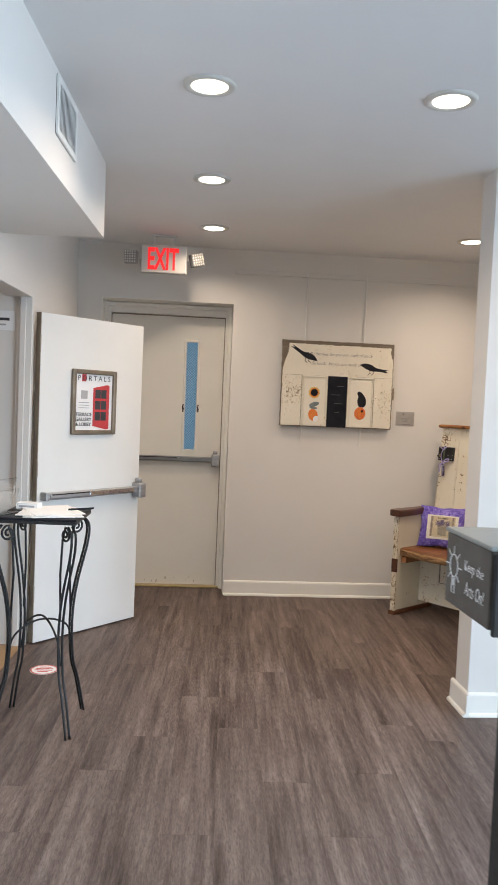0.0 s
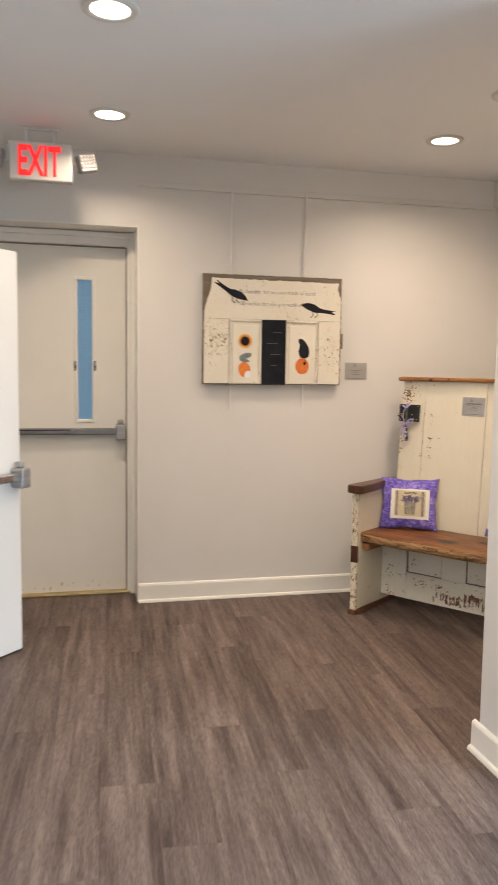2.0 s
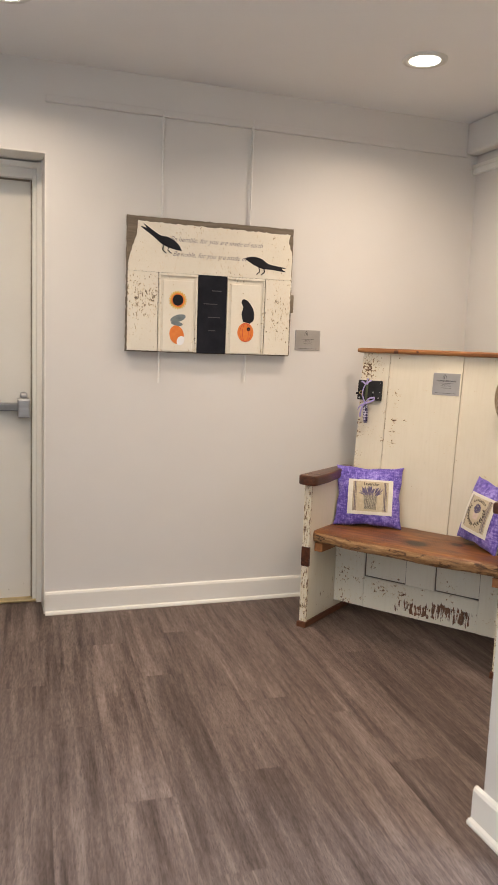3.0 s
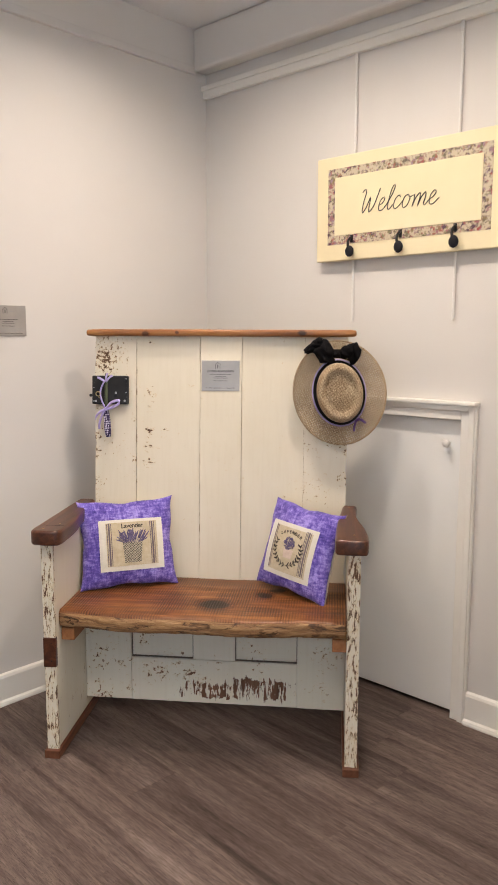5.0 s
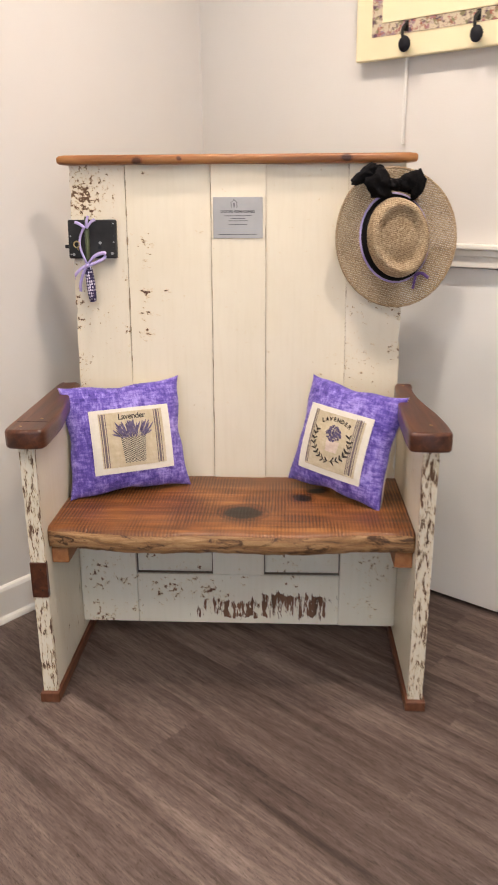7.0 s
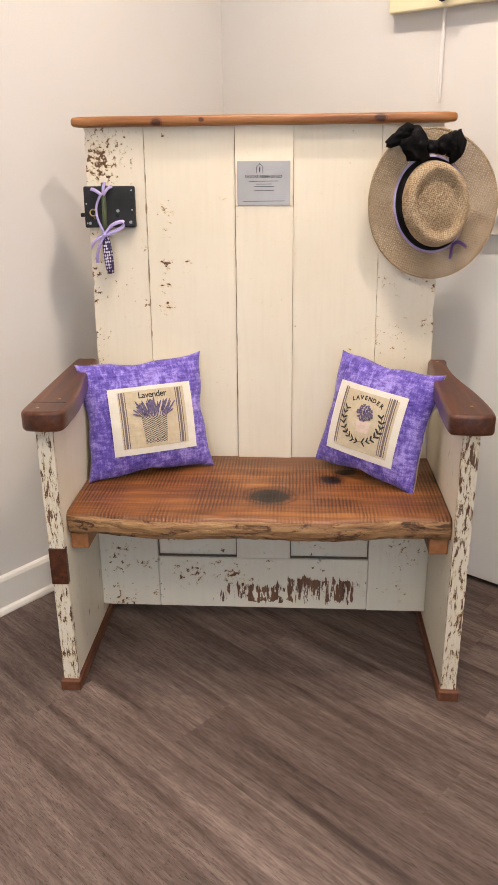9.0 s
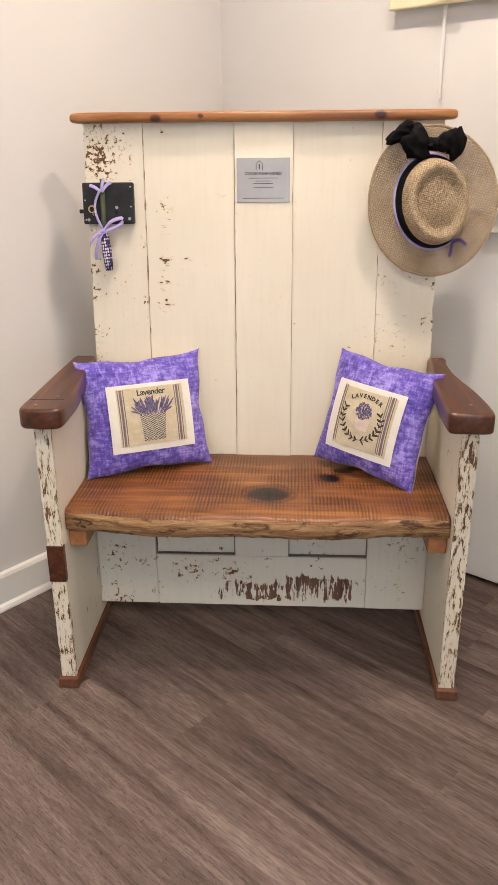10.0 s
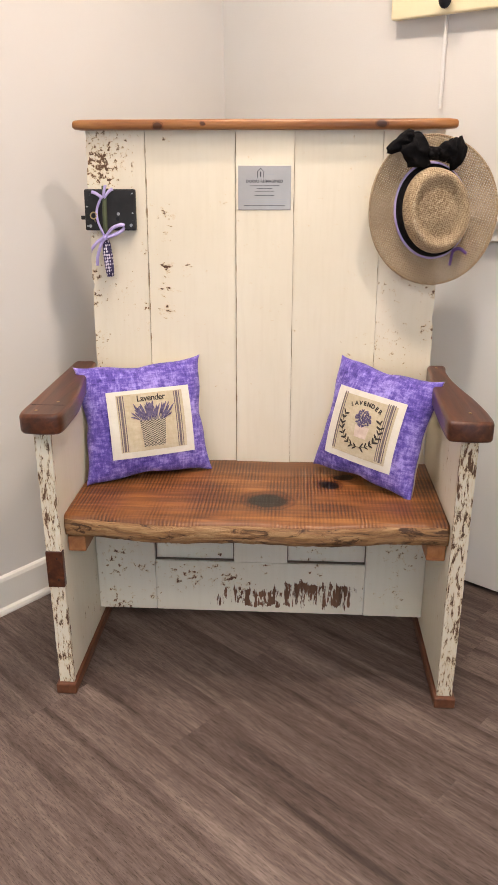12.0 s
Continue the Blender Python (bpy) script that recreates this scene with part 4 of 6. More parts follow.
def rounded_rail(x0, x1, cy, hy, cz, hz, wob, seed):
    """A rail along x with a rounded section and ends, whose line wanders a little."""
    n_x, n_r = 60, 20
    bm = bmesh.new()
    rings = []
    for i in range(n_x + 1):
        f = i / n_x
        x = x0 + (x1 - x0) * (0.5 - 0.5 * math.cos(math.pi * f)) if i < 4 or i > n_x - 4 else x0 + (x1 - x0) * (0.5 - 0.5 * math.cos(math.pi * 3 / n_x) + (i - 3) / (n_x - 6) * math.cos(math.pi * 3 / n_x))
        edge = min(x - x0, x1 - x)
        k = min(1.0, 0.45 + 0.55 * math.sqrt(max(0.0, edge / 0.010)))
        dz = wob * noise.noise(Vector((x * 5 + seed, 0.3, 0)))
        dy = 1.6 * wob * noise.noise(Vector((x * 6, seed * 2.0, 0)))
        ring = []
        for a in [2 * math.pi * q / n_r for q in range(n_r)]:
            c, sn = math.cos(a), math.sin(a)
            ring.append(bm.verts.new((x, cy + dy + (hy - (1 - k) * 0.02) * math.copysign(abs(c) ** 0.35, c), cz + dz + hz * k * math.copysign(abs(sn) ** 0.6, sn))))
        rings.append(ring)
    for a, b in zip(rings, rings[1:]):
        for q in range(n_r):
            bm.faces.new((a[q], a[(q + 1) % n_r], b[(q + 1) % n_r], b[q]))
    bm.faces.new(rings[0][::-1])
    bm.faces.new(rings[-1])
    bmesh.ops.recalc_face_normals(bm, faces=bm.faces)
    return bm


part("cap_rail", rounded_rail(0.016, 0.972, 0.491, 0.036, 1.3497, 0.0128, 0.0022, 5), "cap_wood", bench, "honey-brown wooden cap rail", True)
part("backing", board(0.055, 0.935, 0.40, 1.334, 0.0095, 0.004), "groove", bench, "bare wood behind the boards")

# side panels, with their flaked front edges and repaired corner
for side, x0, x1 in (("left", 0.006, 0.041), ("right", 0.950, 0.985)):
    part("side_panel", box((x0, 0.012, 0.030), (x1, 0.44, 0.706), 0.002), "cream_side", bench, "cream painted side panel")
    bm = box((x0 - 0.001, 0.0, 0.028), (x1 + 0.001, 0.0135, 0.706))
    bmesh.ops.subdivide_edges(bm, edges=[e for e in bm.edges if abs(e.verts[0].co.z - e.verts[1].co.z) > 0.1], cuts=60, use_grid_fill=True)
    for v in bm.verts:
        if v.co.y < 0.005:
            v.co.x += rough_edge.uniform(-0.0007, 0.0007)
            v.co.y += rough_edge.uniform(0.0, 0.0008)
    part("front_edge", bm, "cream_flaked", bench, "board edge with heavily flaked paint")
    rx0, rx1 = x0 - 0.008, x1 + 0.008
    part("runner", box((rx0, -0.012, 0.0), (rx1, 0.45, 0.028), 0.003), "runner_wood", bench, "reddish-brown wooden floor runner")
    bx0, bx1 = (0.0415, 0.085) if side == "left" else (0.905, 0.9495)
    part("seat_brace", box((bx0, 0.055, 0.372), (bx1, 0.40, 0.414), 0.003), "brace_wood", bench, "raw pine seat brace")
part("repair_patch", box((0.003, -0.0035, 0.304), (0.0435, 0.0145, 0.400), 0.002), "arm_wood", bench, "brown wooden repair patch")
for nz in (0.325, 0.382):
    part("nail", cyl((0.030, -0.0042, nz), (0.030, -0.0030, nz), 0.0022, n=10), "black_iron", bench)

# armrests with a rounded outline, wider in front
for side in (0, 1):
    pts = smooth_line([(0.034, -0.045, 0), (0.070, -0.040, 0), (0.082, -0.022, 0), (0.082, 0.03, 0), (0.078, 0.12, 0), (0.060, 0.24, 0), (0.047, 0.34, 0), (0.044, 0.425, 0), (0.010, 0.432, 0), (-0.014, 0.425, 0), (-0.016, 0.34, 0), (-0.016, 0.20, 0), (-0.015, 0.06, 0), (-0.014, -0.02, 0), (-0.002, -0.040, 0)], 4)
    if side:
        pts = smooth_line([(0.957, -0.045, 0), (0.993, -0.043, 0), (1.006, -0.030, 0), (1.007, 0.03, 0), (1.000, 0.12, 0), (0.985, 0.22, 0), (0.977, 0.30, 0), (0.977, 0.38, 0), (0.982, 0.425, 0), (0.955, 0.432, 0), (0.936, 0.425, 0), (0.930, 0.36, 0), (0.919, 0.24, 0), (0.911, 0.10, 0), (0.909, -0.022, 0), (0.920, -0.041, 0)], 4)
    outline = [(p.x, p.y) for p in pts]
    arm = part("armrest", rounded_slab(outline, 0.707, 0.754, 0.009), "arm_wood", bench, "dark red-brown wooden armrest", True)
    for p in arm.data.polygons:
        p.use_smooth = len(p.vertices) == 4
    if not side:
        part("joint", box((-0.006, 0.0295, 0.7535), (0.072, 0.0312, 0.7544)), "black", arm, "dark glued joint")
    for cx, sy in ((0.02, -0.01), (0.05, 0.055)) if not side else ((0.965, 0.02), (0.955, 0.40)):
        part("screw", cyl((cx, sy, 0.753), (cx, sy, 0.7548), 0.0035, n=10), "brass", arm)

# the seat: a thick plank with a wavy natural front edge
bm = bmesh.new()
cols_x = 110
grid = {}
for i in range(cols_x + 1):
    x = 0.0425 + (0.9485 - 0.0425) * i / cols_x
    wave = 0.030 - 0.022 * math.sin(math.pi * (i / cols_x) ** 0.9) + 0.006 * math.sin(x * 17) + 0.004 * noise.noise(Vector((x * 14, 0, 0)))
    for j, (y, z) in enumerate(((0.405, 0.420), (wave + 0.020, 0.420), (wave + 0.006, 0.424), (wave + 0.001, 0.440), (wave, 0.456), (wave + 0.003, 0.470), (wave + 0.012, 0.4765), (wave + 0.08, SEAT), (0.20, SEAT), (0.30, SEAT), (0.4118, SEAT))):
        bump_y = 0.0050 * noise.noise(Vector((x * 22, z * 70, 2))) + 0.003 * noise.noise(Vector((x * 70, z * 120, 7))) if 1 < j < 6 else 0.0
        grid[i, j] = bm.verts.new((x, y + bump_y, z + (0.0012 * noise.noise(Vector((x * 6, y * 6, 5))) if j > 5 else 0)))
for i in range(cols_x):
    for j in range(10):
        bm.faces.new((grid[i, j], grid[i + 1, j], grid[i + 1, j + 1], grid[i, j + 1]))
    bm.faces.new((grid[i, 10], grid[i + 1, 10], grid[i + 1, 0], grid[i, 0]))
for i in (0, cols_x):
    bm.faces.new([grid[i, j] for j in range(11)])
bmesh.ops.recalc_face_normals(bm, faces=bm.faces)
seat = part("seat", bm, "seat_wood", bench, "rough-sawn red-brown seat plank with a natural front edge", True)
seat.data.materials.append(M["edge_wood"])
for p in seat.data.polygons:
    if p.normal.y < -0.55 and p.center.z < 0.472:
        p.material_index = 1

# lower panel under the seat: stiles, rail and two sunk panels
LP = 0.285
part("stile", box((0.0425, LP, 0.068), (0.206, LP + 0.03, 0.419), 0.0015), "panel_worn", bench, "old door stile with chipped paint")
part("stile", box((0.788, LP, 0.066), (0.949, LP + 0.03, 0.419), 0.0015), "panel_worn", bench)
part("bottom_rail", box((0.207, LP + 0.001, 0.067), (0.787, LP + 0.03, 0.224), 0.0015), "panel_worn", bench, "door rail with heavily chipped paint")
part("mullion", box((0.427, LP + 0.001, 0.2245), (0.573, LP + 0.03, 0.419), 0.0015), "panel_worn", bench)
for x0, x1 in ((0.2075, 0.4265), (0.5735, 0.7875)):
    part("sunk_panel", box((x0, LP + 0.014, 0.2245), (x1, LP + 0.026, 0.419)), "panel_worn", bench, "sunk door panel")
    part("bead", join(box((x0, LP + 0.004, 0.225), (x1, LP + 0.014, 0.2278), 0.001), box((x0, LP + 0.006, 0.2285), (x0 + 0.0025, LP + 0.014, 0.419)), box((x1 - 0.0025, LP + 0.006, 0.2285), (x1, LP + 0.014, 0.419))), "grey_wood", bench, "dark bead round the panel")


def plaque(name, m, w, h, label, bench_part=None, title=""):
    """A brushed metal label with small print; x right, y up, z out."""
    if bench_part is None:
        ob = thing(name, m, label, "plaque")
        body = part("plate", box((-w / 2, -h / 2, 0), (w / 2, h / 2, 0.003), 0.001), "plaque", ob)
    else:
        ob = body = part(name, box((-w / 2, -h / 2, 0), (w / 2, h / 2, 0.003), 0.001), "plaque", bench_part, label)
        ob.matrix_local = m
    top = h / 2
    house = join(slab([(-0.020, top - 0.016), (-0.010, top - 0.006), (0.0, top - 0.016), (-0.0015, top - 0.016), (-0.010, top - 0.008), (-0.0185, top - 0.016)], 0.003, 0.0034), box((-0.0185, top - 0.029, 0.003), (-0.0170, top - 0.016, 0.0034)), box((-0.0030, top - 0.029, 0.003), (-0.0015, top - 0.016, 0.0034)), box((-0.0115, top - 0.027, 0.003), (-0.0085, top - 0.015, 0.0034)))
    part("emblem", house, "print_dark", body)
    part("print_line", box((0.002, top - 0.022, 0.003), (0.024, top - 0.020, 0.0034)), "print_grey", body)
    if title:
        part("title", moved(words(title, 0.0098, 0.0002, bold=0.0002), Matrix.Translation((0, top - 0.041, 0.0033))), "print_dark", body)
    for k, (lw, y) in enumerate(((0.074, 0.048), (0.040, 0.055), (0.050, 0.061), (0.050, 0.071))):
        part("print_line", box((-lw / 2, top - y - 0.0014, 0.003), (lw / 2, top - y, 0.0034)), "print_dark", body)
    for k in range(4):
        lw = w * (0.86 if k < 3 else 0.78)
        part("print_line", box((-lw / 2, top - 0.082 - 0.0052 * k, 0.003), (lw / 2, top - 0.0806 - 0.0052 * k, 0.0034)), "print_grey" if k < 3 else "print_dark", body)
    return ob


plaque("plaque", pose(0.4995, lean(1.20) - 0.0035, 1.201, 90 - lean_deg, 0, 0), 0.134, 0.107, "brushed grey metal plaque", bench, "DOORS REIMAGINED")
plaque("wall_plaque", on_wall(1.697, N - 0.001, 1.392, 0), 0.142, 0.106, "brushed grey metal plaque on the wall", None, "")

# old rim lock
lock = part("rim_lock", box((-0.066, -0.051, 0), (0.066, 0.051, 0.018), 0.004), "black_iron", bench, "black iron rim lock")
lock.matrix_local = pose(0.103, lean(1.147) - 0.001, 1.147, 90 - lean_deg, 0, 0)
part("bolt", box((-0.078, -0.024, 0.004), (-0.066, -0.014, 0.012), 0.002), "black_iron", lock)
for sx, sy in ((-0.054, 0.038), (0.052, 0.036), (-0.052, -0.040), (0.054, -0.038), (0.022, -0.010)):
    part("screw", cyl((sx, sy, 0.017), (sx, sy, 0.0195), 0.004, n=12), "steel" if sy < 0.03 else "black_iron", lock)
part("keyhole", join(cyl((0.020, -0.022, 0.0175), (0.020, -0.022, 0.0185), 0.005, n=14)), "black", lock)

for k in range(6):
    for sx in (-0.059, 0.059):
        part("rivet", cyl((sx, -0.040 + 0.016 * k, 0.0175), (sx, -0.040 + 0.016 * k, 0.0190), 0.0022, n=8), "steel" if (k + (sx > 0)) % 3 == 0 else "black_iron", lock)

# lavender wand hung on the lock
wand = thing("lavender_wand", BENCH @ pose(0.092, lean(1.13) - 0.028, 1.052, -lean_deg, -5, 0), "woven lavender wand tied with a pale violet ribbon", "ornament")
part("woven_head", moved(lathe([(0.0, -0.072), (0.009, -0.070), (0.0115, -0.05), (0.0125, -0.018), (0.0105, 0.012), (0.007, 0.030), (0.0, 0.032)], 20), Matrix.Identity(4)), "wand", wand, "purple and white woven head", True)
part("stem", tube([(0, 0, 0.02), (0.004, 0.0, 0.07), (0.012, 0.002, 0.155)], 0.0062, 8), "stem", wand, "dried grey-green stem", True)


def ribbon(points, width, thick=0.0008, across=(0, 0.3, 1)):
    """A flat band along a line of points."""
    pts = smooth_line(points, 6)
    bm = bmesh.new()
    rows = []
    for i, p in enumerate(pts):
        d = (pts[min(i + 1, len(pts) - 1)] - pts[max(i - 1, 0)]).normalized()
        w = Vector(across)
        w = (w - d * w.dot(d)).normalized() * width / 2
        nrm = d.cross(w).normalized() * thick
        rows.append([bm.verts.new(p + q) for q in (w + nrm, -w + nrm, -w - nrm, w - nrm)])
    for a, b in zip(rows, rows[1:]):
        for k in range(4):
            bm.faces.new((a[k], a[(k + 1) % 4], b[(k + 1) % 4], b[k]))
    bm.faces.new(rows[0][::-1])
    bm.faces.new(rows[-1])
    bmesh.ops.recalc_face_normals(bm, faces=bm.faces)
    return bm


part("ribbon_bow", join(ribbon([(0, -0.010, 0.028), (0.025, -0.016, 0.050), (0.052, -0.012, 0.056), (0.050, -0.010, 0.044), (0.024, -0.016, 0.032), (0, -0.011, 0.028)], 0.009), ribbon([(0, -0.010, 0.028), (-0.018, -0.014, 0.020), (-0.036, -0.010, 0.005), (-0.040, -0.004, -0.004)], 0.009), ribbon([(0, -0.010, 0.028), (-0.012, -0.013, 0.010), (-0.026, -0.008, -0.020), (-0.030, -0.002, -0.040)], 0.008, 0.0008, (1, 0, 0.2)), ball((0, -0.010, 0.028), 0.007, 10)), "ribbon", wand, "pale violet ribbon bow", True)
part("ribbon_loop", join(ribbon([(0, -0.008, 0.03), (-0.012, -0.010, 0.07), (-0.012, -0.004, 0.10), (0.006, -0.010, 0.13)], 0.006, 0.0008, (1, 0, 0)), ribbon([(0.010, -0.008, 0.125), (0.026, -0.010, 0.140), (0.036, -0.006, 0.145)], 0.008), ribbon([(0.008, -0.008, 0.125), (-0.008, -0.010, 0.138), (-0.020, -0.006, 0.143)], 0.008), ribbon([(0.010, -0.008, 0.125), (0.014, -0.010, 0.143), (0.018, -0.006, 0.156)], 0.007, 0.0008, (1, 0, 0))), "ribbon", wand, "pale violet ribbon", True)
part("key", join(tube([(-0.022 + 0.008 * math.cos(a * 0.5), -0.008, 0.085 + 0.008 * math.sin(a * 0.5)) for a in range(13)], 0.0018), cyl((-0.022, -0.008, 0.077), (-0.022, 0.004, 0.070), 0.002, n=8)), "brass", wand, "small brass key")

# ---- straw hat ----
hat = thing("straw_hat", BENCH @ pose(0.915, lean(1.15) - 0.030, 1.147, 90 - 4, -9, 4), "woven straw hat with black bow and violet band", "hat")
n_seg = 72
prof = [(0.0, 0.084), (0.30, 0.083), (0.48, 0.079), (0.60, 0.075), (0.70, 0.077), (0.80, 0.091), (0.90, 0.088), (0.96, 0.072), (1.0, 0.045), (1.04, 0.018), (1.10, 0.006)]


def hat_shell(rows_, wavy):
    bm = bmesh.new()
    rings = []
    for k_row, (rx, ry, h) in enumerate(rows_):
        ring = []
        for k in range(n_seg):
            a = 2 * math.pi * k / n_seg
            dz = wavy * (k_row / max(1, len(rows_) - 1)) ** 2 * (0.010 * math.cos(2 * a + 0.5) + 0.006 * math.sin(3 * a))
            ring.append(bm.verts.new((rx * math.cos(a), ry * math.sin(a), h + dz)))
        rings.append(ring)
    for a, b in zip(rings, rings[1:]):
        for k in range(n_seg):
            bm.faces.new((a[k], a[(k + 1) % n_seg], b[(k + 1) % n_seg], b[k]))
    bmesh.ops.remove_doubles(bm, verts=bm.verts, dist=1e-5)
    return bm


crown = part("crown", hat_shell([(0.075 * r, 0.098 * r, h * 1.15) for r, h in prof], 0), "straw", hat, "woven straw crown", True)
brim = part("brim", hat_shell([(0.0765 + (0.155 - 0.0765) * f, 0.102 + (0.176 - 0.102) * f, 0.006 - 0.004 * math.sin(math.pi * f) + 0.014 * f ** 2) for f in (0, 0.12, 0.25, 0.4, 0.55, 0.7, 0.82, 0.92, 1.0)], 1), "straw_brim", hat, "open-weave straw brim", True)
for o, t in ((crown, 0.0025), (brim, 0.0018)):
    mod = o.modifiers.new("thickness", "SOLIDIFY")
    mod.thickness = t
edge_pts = []
for k in range(n_seg):
    a = 2 * math.pi * k / n_seg
    edge_pts.append((0.156 * math.cos(a), 0.177 * math.sin(a), 0.020 + 0.010 * math.cos(2 * a + 0.5) + 0.006 * math.sin(3 * a)))
part("brim_edge", tube(edge_pts, 0.0032, 8, True), "straw", hat, "bound straw edge", True)


def band(rx, ry, h0, h1, grow):
    return hat_shell([(rx + grow, ry + grow, h0), (rx + grow * 0.8, ry + grow * 0.8, (h0 + h1) / 2), (rx, ry, h1)], 0)


for nm, b, mt, lb in (("black_band", band(0.0775, 0.1005, 0.010, 0.046, 0.011), "black_cloth", "black hat band"), ("violet_band", band(0.0865, 0.1105, 0.006, 0.013, 0.0065), "ribbon", "violet ribbon band")):
    o = part(nm, b, mt, hat, lb, True)
    o.modifiers.new("thickness", "SOLIDIFY").thickness = 0.001
for bname, cx, cy, cz, rx, ry, rz, tw in (("bow_loop", -0.030, 0.134, 0.045, 0.030, 0.036, 0.024, 12), ("bow_tail", -0.066, 0.162, 0.040, 0.034, 0.015, 0.014, 30), ("bow_tail", -0.040, 0.168, 0.040, 0.026, 0.014, 0.014, -8), ("bow_loop", 0.046, 0.126, 0.042, 0.028, 0.022, 0.020, 22), ("bow_tail", 0.066, 0.118, 0.036, 0.022, 0.034, 0.014, -12), ("bow_knot", 0.010, 0.124, 0.046, 0.016, 0.014, 0.016, 0)):
    b = ball((0, 0, 0), 1.0, 20)
    for v in b.verts:
        v.co *= 1 + 0.55 * noise.noise(v.co * 1.7 + Vector((cx * 50, 0, 0))) + 0.25 * noise.noise(v.co * 4.5)
        v.co.z += 0.25 * math.sin(v.co.x * 7 + v.co.y * 3)
    part(bname, moved(b, pose(cx, cy + 0.007, cz, 0, 0, tw) @ Matrix.Diagonal((rx, ry, rz, 1))), "black_cloth", hat, "crumpled black cloth bow", True)
part("ribbon_tails", join(ribbon([(0.040, -0.104, 0.018), (0.056, -0.100, 0.026), (0.074, -0.116, 0.022)], 0.008, 0.0008, (0.3, 1, 0)), ribbon([(0.042, -0.104, 0.018), (0.034, -0.120, 0.026), (0.030, -0.138, 0.020)], 0.007, 0.0008, (1, 0, 0.1))), "ribbon_dark", hat, "dark violet ribbon tails", True)

# ---- cushions ----


def cushion(name, m, w, h, t, label, art):
    """A plump square cushion facing +z, with a linen picture panel sewn on."""
    def height(s, r):
        return t * max(0.0, (1 - s * s) * (1 - r * r)) ** 0.42

    def place(s, r):
        x = w / 2 * s * (1 - 0.085 * (1 - abs(r)) ** 1.2 + 0.03 * abs(r) ** 10 - 0.010 * math.sin(9 * r + w * 40))
        y = h / 2 * r * (1 - 0.085 * (1 - abs(s)) ** 1.2 + 0.03 * abs(s) ** 10 - 0.012 * math.sin(8 * s + h * 30))
        return x, y

    ob = thing(name, m, label, "cushion", "cushions on the bench")
    k = 26
    for pname, sign_, mt, lb in (("cover", 1, "purple", "mottled purple cotton cover"), ("back_cover", -1, "linen", "cream cotton back")):
        bm = bmesh.new()
        g = {}
        for i in range(k + 1):
            for j in range(k + 1):
                s, r = math.sin(math.pi / 2 * (2 * i / k - 1)), math.sin(math.pi / 2 * (2 * j / k - 1))
                x, y = place(s, r)
                z = height(s, r) + 0.0035 * noise.noise(Vector((x * 22, y * 22, w))) * (1 - max(abs(s), abs(r)) ** 4)
                g[i, j] = bm.verts.new((x, y, sign_ * (z + 0.0015)))
        for i in range(k):
            for j in range(k):
                q = (g[i, j], g[i + 1, j], g[i + 1, j + 1], g[i, j + 1])
                bm.faces.new(q if sign_ > 0 else q[::-1])
        part(pname, bm, mt, ob, lb, True)

    def drape(bm, off):
        """Lay flat print on the cushion's front."""
        for v in bm.verts:
            s, r = max(-0.97, min(0.97, v.co.x / (w / 2))), max(-0.97, min(0.97, v.co.y / (h / 2)))
            v.co.z = v.co.z + height(s, r) + 0.004 + off
        return bm

    def sheet(x0, x1, y0, y1, n=12):
        """Cloth or print sewn flat on the cover."""
        bm = bmesh.new()
        k = n + 1
        g = [[bm.verts.new((x0 + (x1 - x0) * i / k, y0 + (y1 - y0) * j / k, 0.0006)) for j in range(k + 1)] for i in range(k + 1)]
        for i in range(k):
            for j in range(k):
                bm.faces.new((g[i][j], g[i + 1][j], g[i + 1][j + 1], g[i][j + 1]))
        return bm

    art(ob, drape, sheet)
    return ob


def basket_art(ob, drape, sheet):
    panel = part("linen_panel", drape(sheet(-0.101, 0.118, -0.094, 0.080), 0.0), "linen", ob, "cream linen picture panel", True)
    part("tan_print", drape(sheet(-0.078, 0.097, -0.078, 0.070), 0.0011), "linen_tan", panel, "tan printed ground", True)
    for x0, wd in ((-0.075, 0.0025), (-0.070, 0.006), (-0.0615, 0.0025), (0.073, 0.0025), (0.078, 0.006), (0.0865, 0.0025)):
        part("stripe", drape(sheet(x0, x0 + wd, -0.076, 0.068, 10), 0.0020), "ink_mauve", panel)
    weave = sheet(-0.034, 0.034, -0.068, 0.0, 8)
    for v in weave.verts:
        v.co.x = 0.010 + v.co.x * (1.0 + 0.17 * v.co.y / 0.068)
    part("basket_print", drape(weave, 0.0030), "basket", panel, "printed wicker basket", True)
    r = random.Random(8)
    for k in range(80):
        x0 = r.uniform(-0.030, 0.030)
        x1 = x0 * 1.75 + r.uniform(-0.010, 0.010)
        y1 = 0.014 + r.uniform(0, 0.036) - abs(x1) * 0.12
        ln = [(x0 + 0.010, -0.002, 0), ((x0 + x1) / 2 + 0.010, y1 * 0.5, 0), (x1 + 0.010, y1, 0)]
        part("sprig", drape(tube(smooth_line(ln, 3), [0.0005, 0.0005, 0.0008, 0.0014, 0.0020, 0.0022, 0.0010], 4), 0.0026), "ink_violet", panel)
    part("lettering", drape(moved(words("Lavender", 0.0225, 0.0003, 0, 0.90, "CENTER", 0.0003), Matrix.Translation((0.012, 0.050, 0))), 0.0026), "ink", panel)


